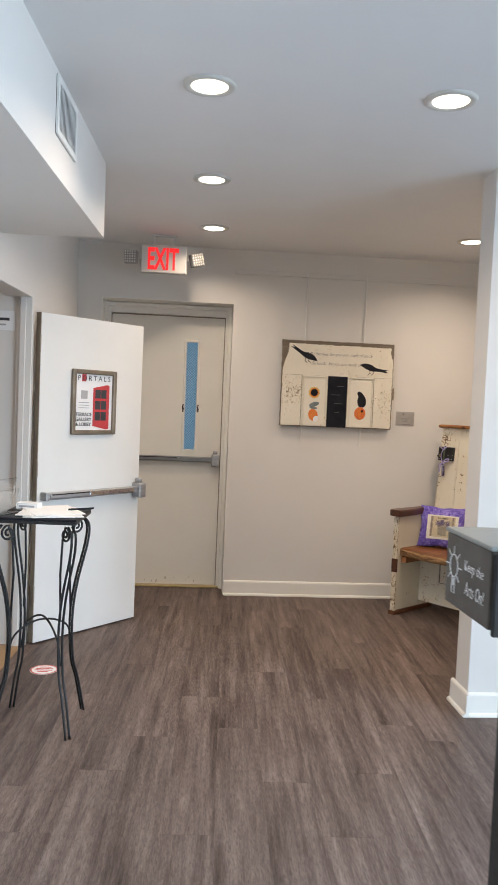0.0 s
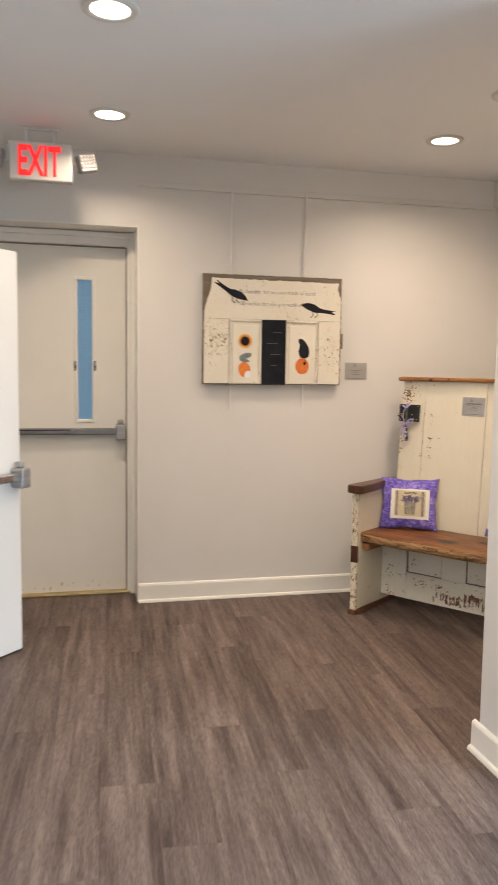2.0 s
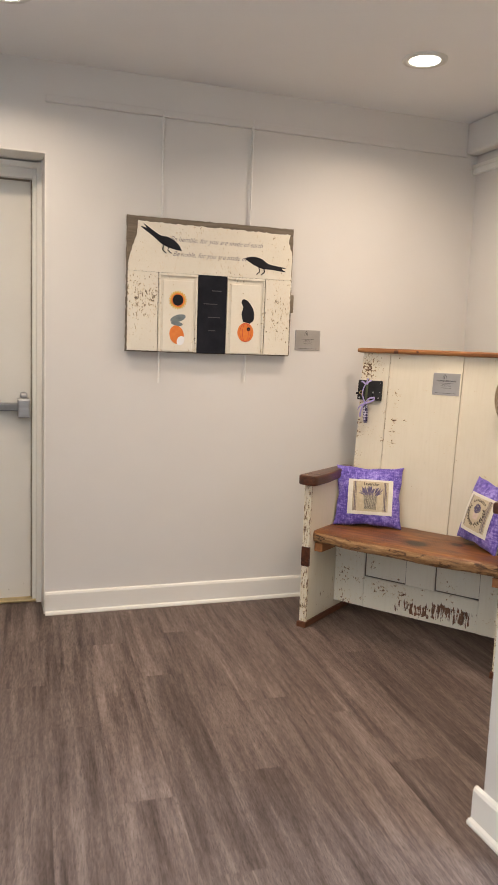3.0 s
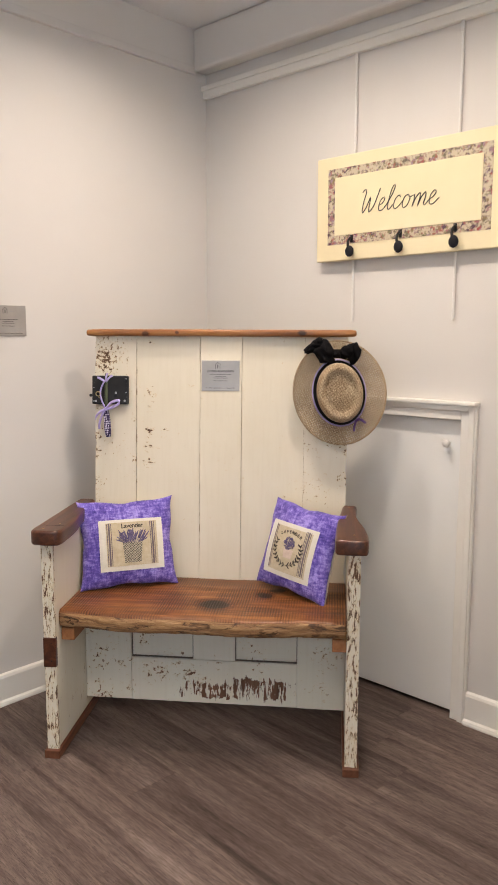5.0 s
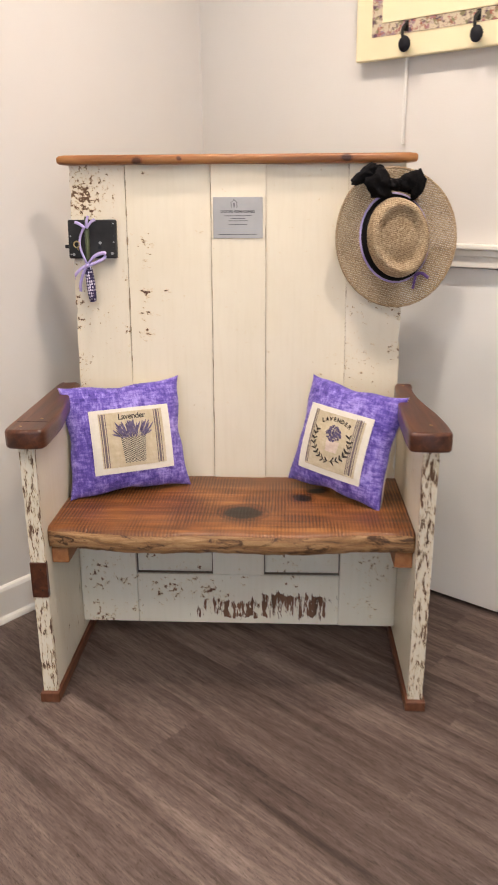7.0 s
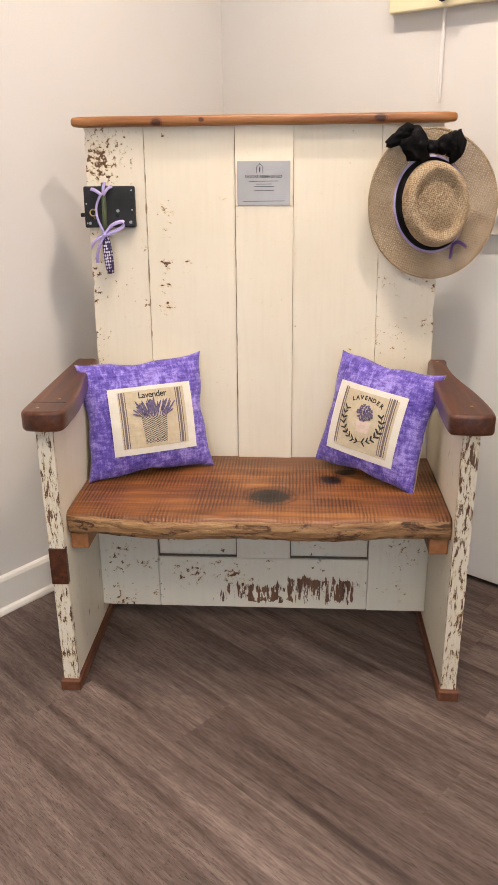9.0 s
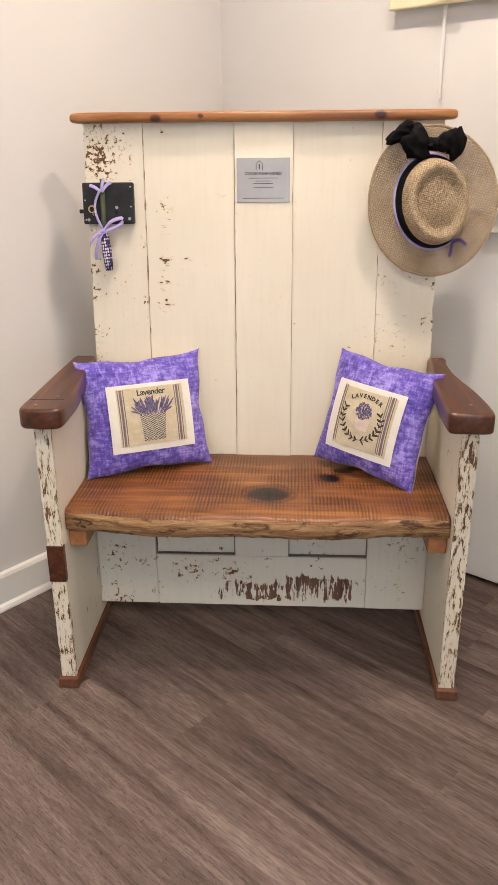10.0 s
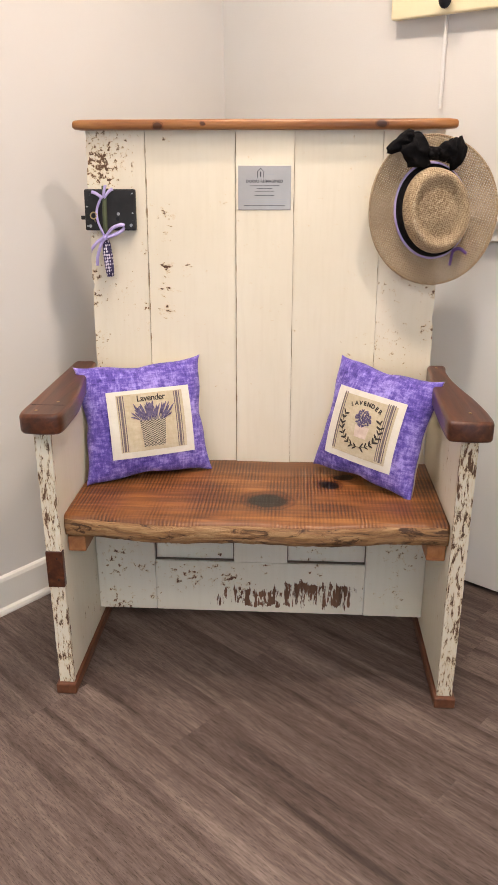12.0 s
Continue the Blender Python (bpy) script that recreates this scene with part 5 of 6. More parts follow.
def wreath_art(ob, drape, sheet):
    panel = part("linen_panel", drape(sheet(-0.108, 0.094, -0.100, 0.080), 0.0), "linen", ob, "cream linen picture panel", True)
    part("tan_print", drape(sheet(-0.084, 0.076, -0.084, 0.066), 0.0011), "linen_tan", panel, "tan printed ground", True)
    for x0, wd in ((-0.083, 0.004), (-0.076, 0.0025), (0.049, 0.0025), (0.054, 0.0025), (0.059, 0.006), (0.0675, 0.0025)):
        part("stripe", drape(sheet(x0, x0 + wd, -0.079, 0.069, 10), 0.0020), "ink_mauve", panel)
    pot = sheet(-0.025, 0.017, -0.034, -0.004, 6)
    for v in pot.verts:
        v.co.x = -0.004 + (v.co.x + 0.004) * (1.0 + 6.0 * (v.co.y + 0.004))
    part("pot_print", drape(pot, 0.0028), "cup_print", panel, "printed cup", True)
    r = random.Random(2)
    for k in range(120):
        a, d = r.uniform(0, 2 * math.pi), math.sqrt(r.random())
        part("flower_print", drape(slab(oval(-0.006 + 0.023 * d * math.cos(a), 0.015 + 0.021 * d * math.sin(a), 0.0036, 0.0018, 7, r.uniform(0, 180)), -0.0004, 0.0004), 0.0030 + 0.0004 * (k % 3)), "ink_violet", panel)
    for k in range(17):
        a = radians(160 + 220 * k / 16)
        cx, cy = -0.010 + 0.056 * math.cos(a), -0.004 + 0.055 * math.sin(a)
        for side in (-1, 1):
            t0 = math.degrees(a) + (90 if k > 8 else -90) + side * r.uniform(35, 60)
            cl, sl = math.cos(radians(t0)), math.sin(radians(t0))
            part("leaf_print", drape(slab(oval(cx + 0.0055 * cl, cy + 0.0055 * sl, r.uniform(0.0055, 0.0095), r.uniform(0.0016, 0.0028), 8, t0), -0.0004, 0.0004), 0.0028), "ink", panel)
    part("stem_print", drape(tube([(-0.010 + 0.056 * math.cos(radians(160 + 11 * k)), -0.004 + 0.055 * math.sin(radians(160 + 11 * k)), 0) for k in range(21)], 0.0006, 4), 0.0026), "ink", panel)
    for k, ch in enumerate("LAVENDER"):
        a = radians(115 - 7.1 * k)
        part("lettering", drape(moved(words(ch, 0.0148, 0.0003, bold=0.0005), pose(-0.008 + 0.100 * math.cos(a) * 0.95, -0.052 + 0.100 * math.sin(a), 0, 0, 0, math.degrees(a) - 90)), 0.0028), "ink", panel)


def cushion_pose(b0, b1, up, h, roll=0):
    x = (Vector(b1) - Vector(b0)).normalized()
    y = Vector(up)
    y = (y - x * y.dot(x)).normalized()
    m = Matrix((x, y, x.cross(y))).transposed().to_4x4()
    return BENCH @ Matrix.Translation((Vector(b0) + Vector(b1)) / 2 + y * h / 2) @ m @ pose(0, 0, 0, 0, 0, roll)


cushion("cushion", cushion_pose((0.052, 0.215, 0.482), (0.362, 0.352, 0.482), (-0.025, 0.085, 0.295), 0.296, 0.2), 0.328, 0.302, 0.052, "purple cushion printed with a lavender basket", basket_art)
cushion("cushion", cushion_pose((0.650, 0.352, 0.484), (0.886, 0.170, 0.484), (0.050, 0.072, 0.300), 0.298, -4.0), 0.298, 0.298, 0.050, "purple cushion printed with a lavender wreath", wreath_art)

# ---- painted door panel on the back wall ----
art = thing("painted_door_panel", on_wall(0.727, N - 0.022, 1.303, 0), "old cream door panel painted with birds and pumpkins", "wall art")
AW, AH, AT = 0.850, 0.644, 0.030


def ragged(x0, x1, y0, y1, wob, seed, n=36):
    """A rectangle's outline with crumbling edges."""
    r = random.Random(seed)
    pts = []
    for (ax, ay), (bx, by) in (((x0, y0), (x1, y0)), ((x1, y0), (x1, y1)), ((x1, y1), (x0, y1)), ((x0, y1), (x0, y0))):
        for k in range(n):
            pts.append((ax + (bx - ax) * k / n + r.uniform(-wob, wob), ay + (by - ay) * k / n + r.uniform(-wob, wob)))
    return pts


def crumbled(corners, wob, seed):
    """A polygon's outline broken into short uneven steps."""
    r = random.Random(seed)
    pts = []
    for (ax, ay), (bx, by) in zip(corners, corners[1:] + corners[:1]):
        n = max(2, int(math.hypot(bx - ax, by - ay) / 0.014))
        pts += [(ax + (bx - ax) * k / n + r.uniform(-wob, wob), ay + (by - ay) * k / n + (r.uniform(-wob, wob) if by > 0.39 else 0.0)) for k in range(n)]
    return pts


part("backing_board", slab(ragged(0, AW, 0.002, AH, 0.0015, 1), 0.0, AT - 0.010), "grey_wood", art, "weathered grey-brown board edge")
rail = crumbled([(0.006, 0.3868), (AW - 0.006, 0.3868), (AW - 0.007, AH - 0.13), (AW - 0.026, AH - 0.075), (AW - 0.022, AH - 0.030), (0.052, AH - 0.024), (0.046, AH - 0.085), (0.016, AH - 0.17), (0.008, AH - 0.22)], 0.0028, 2)
part("top_rail", slab(rail, AT - 0.010, AT), "art_worn", art, "cream painted top rail")
part("stile", slab(ragged(0.006, 0.152, 0.008, 0.3855, 0.0012, 3), AT - 0.010, AT), "art_worn", art, "cream painted stile with chips")
part("stile", slab(ragged(0.706, AW - 0.008, 0.008, 0.3855, 0.0012, 4), AT - 0.010, AT), "art_worn", art)
for x0, x1 in ((0.156, 0.352), (0.502, 0.702)):
    part("sunk_panel", box((x0, 0.006, AT - 0.0098), (x1, 0.384, AT - 0.006)), "art_worn", art, "sunk cream panel")
    part("panel_field", box((x0 + 0.022, 0.010, AT - 0.006), (x1 - 0.022, 0.352, AT - 0.002), 0.002), "art_paint", art)
    part("bead", join(box((x0, 0.372, AT - 0.006), (x1, 0.3855, AT + 0.002), 0.003), box((x0, 0.006, AT - 0.006), (x0 + 0.010, 0.372, AT + 0.002), 0.003), box((x1 - 0.010, 0.006, AT - 0.006), (x1, 0.372, AT + 0.002), 0.003)), "art_worn", art)
board_ = part("chalkboard", box((0.354, 0.004, AT - 0.0096), (0.500, 0.386, AT + 0.004), 0.002), "chalkboard", art, "black chalkboard strip")
for k, (tw, ln) in enumerate(((0.02, 0.05), (-0.01, 0.07), (0.01, 0.06), (0.0, 0.035))):
    part("chalk_line", box((0.427 + tw - ln / 2, 0.31 - 0.065 * k, AT + 0.004), (0.427 + tw + ln / 2, 0.314 - 0.065 * k, AT + 0.0046)), "chalk", board_, "faint chalk writing")
part("hinge", join(box((AW - 0.010, 0.225, 0.004), (AW + 0.008, 0.315, 0.026), 0.003), cyl((AW + 0.008, 0.225, 0.02), (AW + 0.008, 0.315, 0.02), 0.006, n=12)), "bronze", art, "old bronze hinge")


def flat(name, outline, material, parent, z, label=""):
    return part(name, slab(outline, z, z + 0.0008), material, parent, label)


# plain dark painted shapes on the top rail
for cx, cy, turn, s in ((0.188, 0.535, -26, 1.0), (0.676, 0.462, -14, -1.0)):
    o = [p for p in smooth_line([(0.085, -0.004, 0), (0.050, 0.020, 0), (0.0, 0.024, 0), (-0.040, 0.010, 0), (-0.126, 0.020, 0), (-0.106, 0.008, 0), (-0.130, -0.002, 0), (-0.060, -0.014, 0), (-0.010, -0.026, 0), (0.040, -0.020, 0)], 4)]
    c, sn = math.cos(radians(turn)), math.sin(radians(turn))
    out = [(cx + 1.06 * (c * p.x * s - 0.86 * sn * p.y), cy + 1.06 * (sn * p.x * s + 0.86 * c * p.y)) for p in o]
    flat("dark_shape", out, "black", art, AT, "plain black painted shape")
    for lx in (-0.012, 0.014):
        part("dark_line", tube([(cx + lx, cy - 0.02, AT + 0.001), (cx + lx - 0.006 * s, cy - 0.042, AT + 0.001), (cx + lx + 0.012 * s, cy - 0.056, AT + 0.001)], 0.0027, 6), "black", art)
for row, text in enumerate(("Be humble, for you are made of earth", "Be noble, for you are made of stars")):
    part("lettering", moved(fitted(words(text, 0.03, 0.0003, 0.5, 1.02, "CENTER", -0.0002), 0.475 - 0.03 * row, 0.031), Matrix.Translation((0.445, 0.545 - 0.070 * row, AT + 0.0004))), "ink_mauve", art, "dark slanted lettering")
flower = flat("sunflower", [(0.252 + (0.047 if k % 2 else 0.038) * math.cos(2 * math.pi * k / 44), 0.258 + (0.047 if k % 2 else 0.038) * math.sin(2 * math.pi * k / 44)) for k in range(44)], "yellow", art, AT - 0.002, "orange-yellow painted flower")
flat("flower_ring", oval(0.252, 0.258, 0.034, 0.034), "orange", flower, AT - 0.0012)
flat("flower_eye", oval(0.252, 0.258, 0.027, 0.027), "black", flower, AT - 0.0004, "dark flower centre")
flat("slate_shape", oval(0.255, 0.170, 0.040, 0.017, 20, 18), "teal_grey", art, AT - 0.002, "plain slate-grey painted shape")
flat("slate_shape", oval(0.250, 0.144, 0.030, 0.010, 20, -8), "teal_grey", art, AT - 0.0016)
flat("orange_shape", [(x, y) for x, y in oval(0.250, 0.090, 0.036, 0.046, 24, 15)], "orange", art, AT - 0.002, "plain orange painted shape")
flat("white_shape", oval(0.270, 0.062, 0.018, 0.024, 18, -30), "paper", art, AT - 0.0012)
flat("dark_shape", [(p.x, p.y) for p in smooth_line([(0.592, 0.168, 0), (0.582, 0.205, 0), (0.590, 0.240, 0), (0.580, 0.262, 0), (0.590, 0.280, 0), (0.618, 0.268, 0), (0.646, 0.225, 0), (0.648, 0.180, 0), (0.628, 0.160, 0)], 4)], "black", art, AT - 0.002, "plain black painted shape")
pump = flat("pumpkin", oval(0.606, 0.115, 0.043, 0.048), "orange", art, AT - 0.0016, "orange painted pumpkin")
for rx in (0.016, 0.030):
    part("rib_line", tube([(0.606 + rx * math.cos(2 * math.pi * k / 24), 0.115 + 0.046 * math.sin(2 * math.pi * k / 24), AT - 0.0006) for k in range(24)], 0.0010, 5, True), "print_red", pump)
flat("dark_mark", oval(0.622, 0.132, 0.009, 0.010, 12), "black", pump, AT - 0.0006)

# ---- welcome sign on the right wall ----
wel = thing("welcome_sign", on_wall(E - 0.0145, 5.472, 1.802, -90), "pale yellow welcome sign with floral border and hooks", "sign")
SW, SH, ST = 0.750, 0.372, 0.022
part("sign_board", box((-SW / 2, -SH / 2, 0), (SW / 2, SH / 2, ST), 0.004), "sign_cream", wel, "pale yellow painted board")
part("floral_border", join(*[box(a, b) for a, b in (((-0.322, -0.128, ST), (-0.290, 0.142, ST + 0.0016)), ((0.290, -0.128, ST), (0.322, 0.142, ST + 0.0016)), ((-0.290, -0.128, ST), (0.290, -0.096, ST + 0.0016)), ((-0.290, 0.110, ST), (0.290, 0.142, ST + 0.0016)))]), "floral", wel, "border of small printed flowers")
part("inner_panel", box((-0.290, -0.096, ST), (0.290, 0.110, ST + 0.004), 0.0015), "sign_cream", wel)


def pen(strokes, size, slant, r, z):
    """Round-pen script from strokes in a unit grid."""
    out = []
    for st in strokes:
        out.append(tube([(size * (p.x + slant * p.y), size * p.y, z) for p in smooth_line([(x, y, 0) for x, y in st], 5)], r, 6))
    return join(*out)


script = (
    ((-2.22, 0.86), (-2.12, 0.98), (-2.02, 0.86), (-2.05, 0.40), (-2.00, 0.02), (-1.86, 0.20), (-1.74, 0.62), (-1.70, 0.20), (-1.64, 0.02), (-1.46, 0.30), (-1.34, 0.95)),
    ((-1.22, 0.24), (-1.04, 0.32), (-0.98, 0.48), (-1.08, 0.54), (-1.20, 0.36), (-1.16, 0.06), (-0.98, 0.04), (-0.82, 0.24)),
    ((-0.82, 0.24), (-0.64, 0.66), (-0.60, 0.94), (-0.70, 0.96), (-0.76, 0.60), (-0.74, 0.14), (-0.64, 0.02), (-0.50, 0.20)),
    ((-0.20, 0.46), (-0.30, 0.54), (-0.44, 0.40), (-0.44, 0.12), (-0.32, 0.02), (-0.16, 0.14), (-0.06, 0.28)),
    ((0.16, 0.52), (0.02, 0.46), (-0.04, 0.22), (0.06, 0.02), (0.22, 0.10), (0.28, 0.36), (0.16, 0.52), (0.26, 0.42), (0.42, 0.46)),
    ((0.46, 0.50), (0.50, 0.26), (0.48, 0.02), (0.56, 0.34), (0.70, 0.52), (0.76, 0.36), (0.74, 0.02), (0.82, 0.34), (0.96, 0.52), (1.02, 0.36), (1.00, 0.10), (1.08, 0.02), (1.20, 0.18)),
    ((1.20, 0.20), (1.38, 0.30), (1.46, 0.46), (1.36, 0.54), (1.24, 0.36), (1.28, 0.06), (1.46, 0.02), (1.66, 0.22)),
)
part("lettering", moved(pen(script, 0.082, 0.28, 0.0017, ST + 0.005), Matrix.Translation((-0.003, -0.028, 0))), "print_dark", wel, "dark script lettering", True)
for hx in (-0.207, -0.002, 0.206):
    hk = part("coat_hook", join(tube(smooth_line([(hx - 0.006, -0.105, ST + 0.004), (hx - 0.006, -0.120, ST + 0.022), (hx - 0.004, -0.140, ST + 0.026), (hx, -0.156, ST + 0.020)], 4), 0.0045), box((hx - 0.012, -0.125, ST), (hx, -0.098, ST + 0.005), 0.002)), "black_iron", wel, "black iron coat hook", True)
    part("knob", ball((hx, -0.158, ST + 0.022), 0.0205, 16, (0.85, 1, 0.55)), "black", hk, "round black knob", True)
for hx in (-0.211, 0.201):
    part("wire", tube([(hx - 0.004, -SH / 2 - 0.01, 0.004), (hx, -SH / 2 + 0.02, 0.004)], 0.0012, 5), "white_plastic", wel)

# ---- things by the doorway ----
table = thing("iron_table", LEFT @ pose(0.35, -2.33, 0), "tall black wrought-iron table with scrolled legs", "table")
TZ, TH = 0.942, 0.175
part("tabletop", box((-TH, -TH, TZ - 0.010), (TH, TH, TZ), 0.003), "black", table, "thin black top")
part("rim", join(*[box(a, b, 0.003) for a, b in (((-TH, -TH, TZ - 0.024), (TH, -TH + 0.01, TZ - 0.0105)), ((-TH, TH - 0.01, TZ - 0.024), (TH, TH, TZ - 0.0105)), ((-TH, -TH + 0.01, TZ - 0.024), (-TH + 0.01, TH - 0.01, TZ - 0.0105)), ((TH - 0.01, -TH + 0.01, TZ - 0.024), (TH, TH - 0.01, TZ - 0.0105)))]), "black_iron", table)
for sx in (-1, 1):
    for sy in (-1, 1):
        d = Vector((sx, sy, 0)).normalized()
        side = Vector((-d.y, d.x, 0))

        def at(r, z, s=0.0):
            return d * r + side * s + Vector((0, 0, z))

        for s in (-0.010, 0.010):
            leg = part("leg", tube(smooth_line([at(0.205, TZ - 0.035, s), at(0.232, TZ - 0.075, s), at(0.225, TZ - 0.16, s), at(0.175, TZ - 0.34, s), at(0.155, TZ - 0.50, s), at(0.165, TZ - 0.68, s), at(0.195, 0.16, s), at(0.232, 0.0, s)], 6), 0.0055, 8), "black_iron", table, "curved black iron leg", True)
        curl = [at(0.200 - 0.03 + 0.034 * (1 - k / 30) * math.cos(-math.pi / 2 + k * 0.42) , TZ - 0.075 + 0.034 * (1 - k / 30) * math.sin(math.pi / 2 - k * 0.42)) for k in range(24)]
        part("scroll", tube(curl[::-1] + [at(0.150, TZ - 0.10), at(0.140, TZ - 0.25), at(0.150, TZ - 0.45)], 0.005, 8), "black_iron", table, "scrolled iron ornament", True)
for sy in (-1, 1):
    part("stretcher", tube(smooth_line([(-0.115, sy * 0.115, 0.30), (-0.09, sy * 0.10, 0.42), (0.0, sy * 0.03, 0.475), (0.09, sy * 0.10 * -1, 0.42), (0.115, -sy * 0.115, 0.30)], 6), 0.0045, 8), "black_iron", table, "arched iron stretcher", True)
papers = thing("paper_stack", LEFT @ pose(0.375, -2.335, TZ, 0, 0, 12), "loose white sheets of paper on the table", "papers")
for k, (px, py, pr) in enumerate(((0.0, 0.0, 0), (0.02, -0.015, 7), (-0.012, 0.012, -9), (0.012, 0.02, 16))):
    part("sheet", moved(box((-0.108, -0.14, 0.0), (0.108, 0.14, 0.0022)), pose(px, py, 0.0024 * k, 0, 0, pr)), "paper", papers)
holder = thing("sign_holder", LEFT @ pose(0.19, -2.40, TZ, 0, 0, 70), "clear acrylic leaflet holder on the table", "leaflet holder")
part("back_panel", moved(box((-0.07, -0.0015, 0.002), (0.07, 0.0015, 0.155)), pose(0, 0.02, 0, 14, 0, 0)), "clear", holder)
part("front_panel", moved(box((-0.07, -0.0015, 0.002), (0.07, 0.0015, 0.105)), pose(0, -0.018, 0, 8, 0, 0)), "clear", holder)
part("foot", box((-0.07, -0.035, 0.0), (0.07, 0.035, 0.0025)), "clear", holder)
cards = thing("card_stack", LEFT @ pose(0.26, -2.24, TZ, 0, 0, -6), "small stack of white cards on the table", "cards")
part("card_block", box((-0.05, -0.03, 0.0), (0.05, 0.03, 0.030), 0.001), "paper", cards)
part("print_bar", box((-0.035, -0.0308, 0.012), (0.035, -0.0302, 0.020)), "print_grey", cards)
pen_ = thing("pen", LEFT @ pose(0.50, -2.27, TZ + 0.0135, 0, 0, 35), "dark ballpoint pen on the papers", "pen")
part("barrel", cyl((-0.06, 0, 0), (0.06, 0, 0), 0.0045, n=10), "black", pen_)

sticker = thing("floor_sticker", LEFT @ pose(0.217, -1.667, 0.0004), "round pink and white floor sticker", "sticker")
part("disc", slab(oval(0, 0, 0.074, 0.074, 40), 0, 0.0008), "paper", sticker, "pale pink disc")
part("ring", join(*[slab([(r_ * math.cos(a), r_ * math.sin(a)) for r_, a in ((0.072, a0), (0.072, a0 + 0.14), (0.064, a0 + 0.14), (0.064, a0))], 0.0008, 0.0012) for a0 in [2 * math.pi * k / 40 for k in range(40)]]), "print_red", sticker)
for k in range(4):
    ln = (0.030, 0.045, 0.045, 0.028)[k]
    part("print_bar", box((-ln, 0.032 - 0.022 * k, 0.0008), (ln, 0.042 - 0.022 * k, 0.0012)), "print_red", sticker)

wposter = thing("wall_poster", LEFT @ pose(0.0, -2.32, 1.54, 90, 0, 90), "red and white notice on the wall", "poster")
part("sheet", box((-0.155, -0.150, 0.0), (0.155, 0.150, 0.003)), "print_red", wposter, "red notice sheet")
part("photo", box((-0.12, 0.0, 0.0032), (0.135, 0.135, 0.004)), "paper", wposter)
part("photo", box((0.02, 0.02, 0.0042), (0.11, 0.12, 0.0048)), "print_grey", wposter)
for k in range(3):
    part("print_bar", box((-0.10, -0.035 - 0.028 * k, 0.0032), (0.12 - 0.02 * k, -0.022 - 0.028 * k, 0.004)), "paper", wposter)
gsign = thing("gallery_sign", LEFT @ pose(-0.19, LY1 - 0.0325, 1.87, 90, 0, 0), "small white paper sign on the gallery wall", "sign")
part("sheet", box((-0.10, -0.055, 0.0), (0.10, 0.055, 0.003)), "paper", gsign)
part("print_bar", box((-0.06, 0.0, 0.003), (0.07, 0.016, 0.0036)), "print_dark", gsign)
part("print_bar", box((-0.04, -0.028, 0.003), (0.05, -0.018, 0.0036)), "print_grey", gsign)

ext = thing("fire_extinguisher", LEFT @ pose(0.085, -2.31, 0.58), "red fire extinguisher hung on the wall", "extinguisher")
part("cylinder", lathe([(0.0, 0.0), (0.045, 0.002), (0.055, 0.015), (0.055, 0.29), (0.047, 0.325), (0.025, 0.345), (0.018, 0.36), (0.0, 0.362)], 32), "extinguisher_red", ext, "red enamelled cylinder", True)
part("label", lathe([(0.0556, 0.10), (0.0558, 0.11), (0.0558, 0.24), (0.0556, 0.25)], 32), "paper", ext, "white label", True)
part("valve", join(cyl((0, 0, 0.355), (0, 0, 0.40), 0.016, n=14), box((-0.012, -0.07, 0.40), (0.012, 0.02, 0.412), 0.003), box((-0.012, -0.08, 0.425), (0.012, 0.02, 0.435), 0.003)), "black", ext, "black valve and lever")
part("hose", tube(smooth_line([(0, -0.015, 0.38), (0.02, -0.06, 0.36), (0.02, -0.075, 0.22), (0.01, -0.068, 0.10)], 6), 0.009, 10), "rubber", ext, "black rubber hose", True)
part("bracket", box((-0.085, -0.02, 0.18), (-0.0555, 0.02, 0.30), 0.004), "steel", ext)

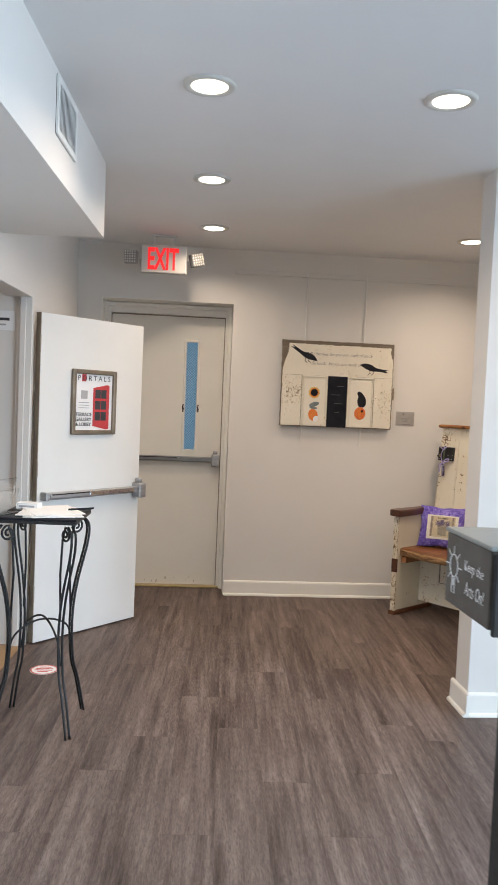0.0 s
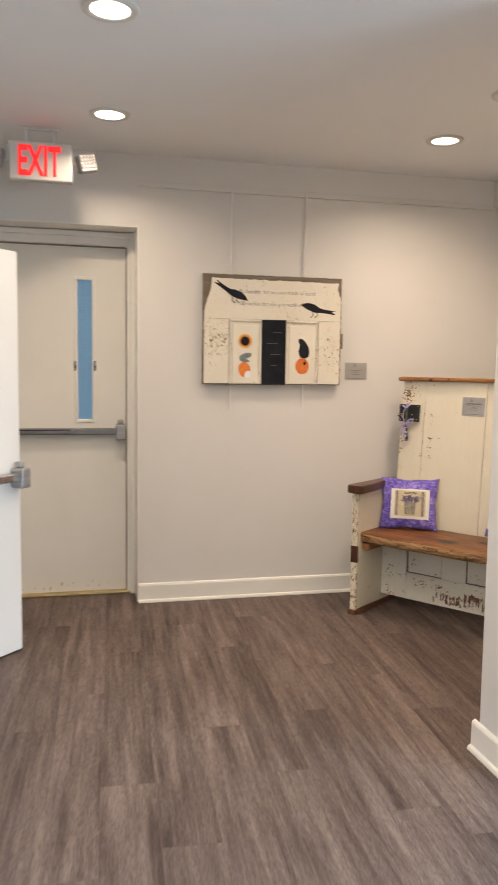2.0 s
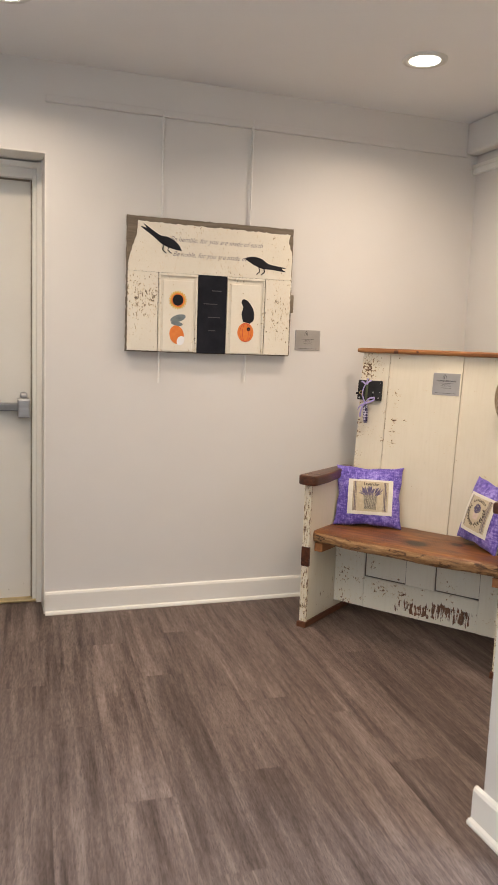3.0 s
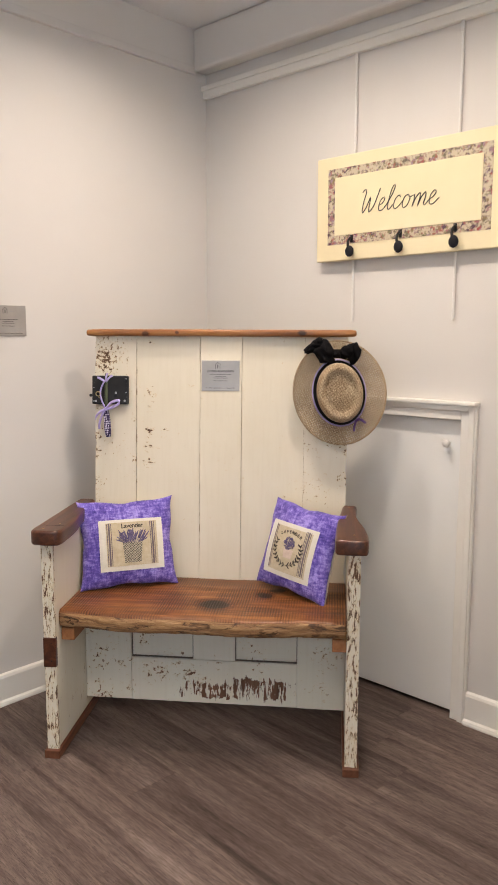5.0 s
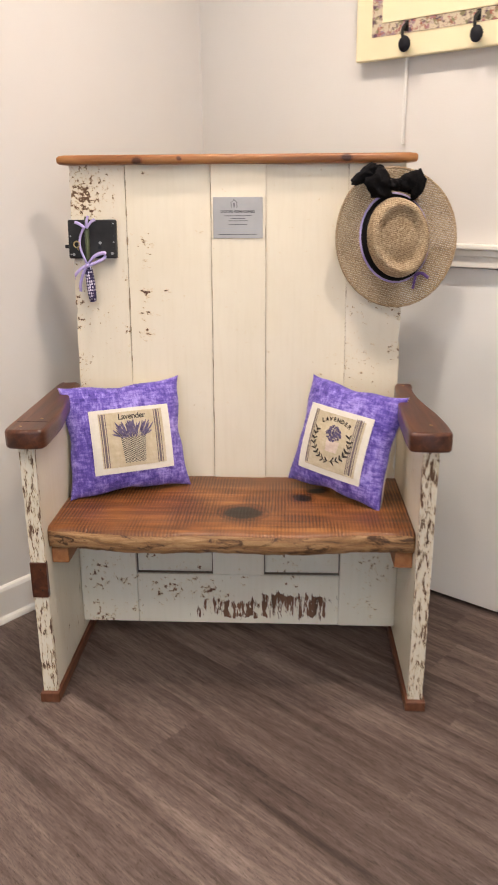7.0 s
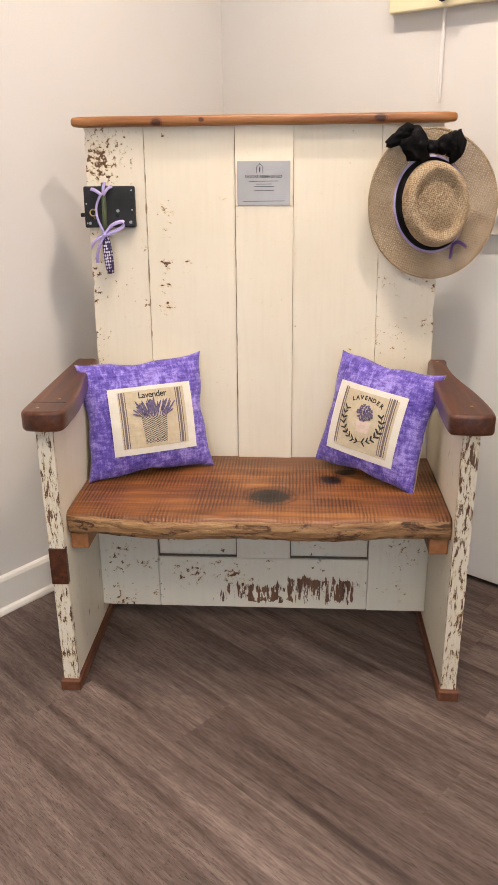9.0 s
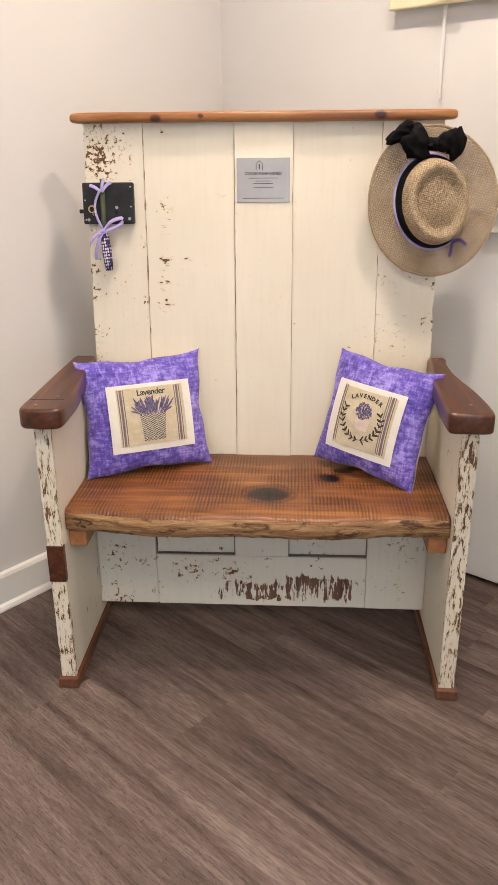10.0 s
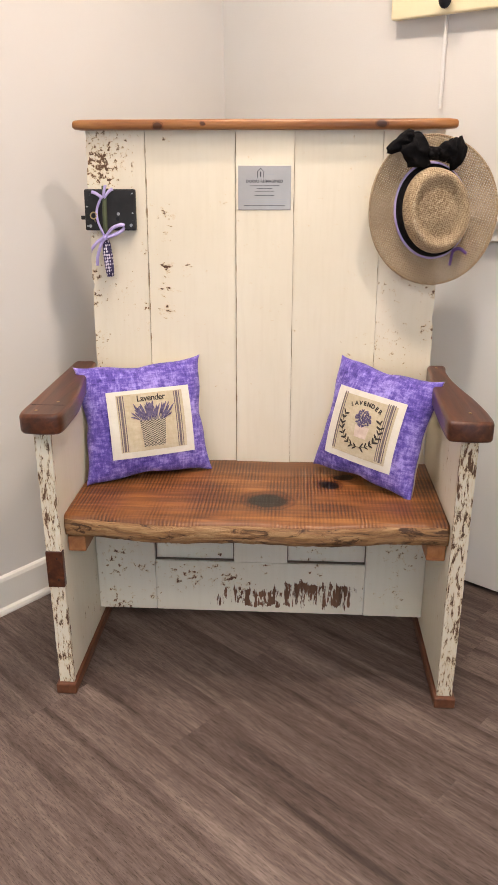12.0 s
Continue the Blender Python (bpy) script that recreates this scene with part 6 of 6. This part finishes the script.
# ---- donation box ----
don = thing("donation_box", pose(0.744, 2.442, 0, 0, 0, 1.2), "smoky donation box with white handwriting on a black stand", "donation box")
part("body", box((0.004, 0.004, 0.952), (0.21, 0.288, 1.138), 0.004), "box_grey", don, "smoky dark acrylic body")
part("lid", box((0.0, 0.0, 1.138), (0.214, 0.292, 1.150), 0.004), "lid_grey", don, "pale grey-green lid")
part("front_board", box((0.010, -0.012, 0.940), (0.20, 0.0035, 1.132), 0.003), "rubber", don, "black front board")
part("stand", box((0.085, 0.03, 0.02), (0.16, 0.10, 0.952), 0.003), "rubber", don, "black stand post")
part("foot", box((-0.02, -0.03, 0.0), (0.22, 0.28, 0.02), 0.004), "black", don)
LFACE = pose(0.0035, 0.288, 0.952, 90, 0, -90)
for row, (text, sx) in enumerate((("Keep the", 0.188), ("Arts On!", 0.196))):
    part("lettering", moved(fitted(words(text, 0.05, 0.0004, 0.22, 1.0, "CENTER", -0.0006), 0.118, 0.034), LFACE @ Matrix.Translation((sx, 0.118 - 0.052 * row, 0.0008))), "paper", don, "white hand lettering")
part("doodle", moved(join(*[tube([(0.060 + r0 * math.cos(a), 0.105 + r0 * math.sin(a), 0.001) for r0 in (0.034, 0.052)], 0.0016, 6) for a in [2 * math.pi * k / 8 for k in range(8)]], tube([(0.060 + 0.026 * math.cos(a * 0.33), 0.105 + 0.030 * math.sin(a * 0.33), 0.001) for a in range(19)], 0.0016, 6, True), tube([(0.052, 0.075, 0.001), (0.050, 0.035, 0.001), (0.070, 0.035, 0.001), (0.068, 0.075, 0.001)], 0.0016, 6)), LFACE), "paper", don, "white line drawing")

# ---- floor planks ----
PW, PL = 0.1805, 1.215
LAY = pose(0, 4, 0, 0, 0, -3.07)      # the planks run parallel to the left wall
ENDS = {-4: -0.754, -3: 0.904, -2: 0.0, -1: 0.47, 0: 0.112, 1: -0.37, 2: 0.48, 3: -0.28, 4: 0.193, 5: 0.036, 6: 2.097, 7: 1.77, 8: 1.241}
cols = random.Random(11)
plank_mesh = bpy.data.meshes.new("plank")
_b = box((0.0001, 0.00015, -0.012), (PW - 0.0001, PL - 0.00015, 0.0), 0.0002, 1)
_b.to_mesh(plank_mesh)
_b.free()
plank_mesh.materials.append(M["plank"])
for i in range(-13, 22):
    end = ENDS.get(i, cols.uniform(0, PL))
    for j in range(-8, 4):
        m = LAY @ Matrix.Translation((0.2175 + i * PW, end + j * PL, 0))
        far, near = m @ Vector((PW / 2, PL, 0)), m @ Vector((PW / 2, 0, 0))
        if near.y > 6.88 or far.y < S or near.x > FAR_E + 0.1 or far.x < -1.45:
            continue
        p = new("plank", plank_mesh)
        p.parent = floor
        p.matrix_local = m
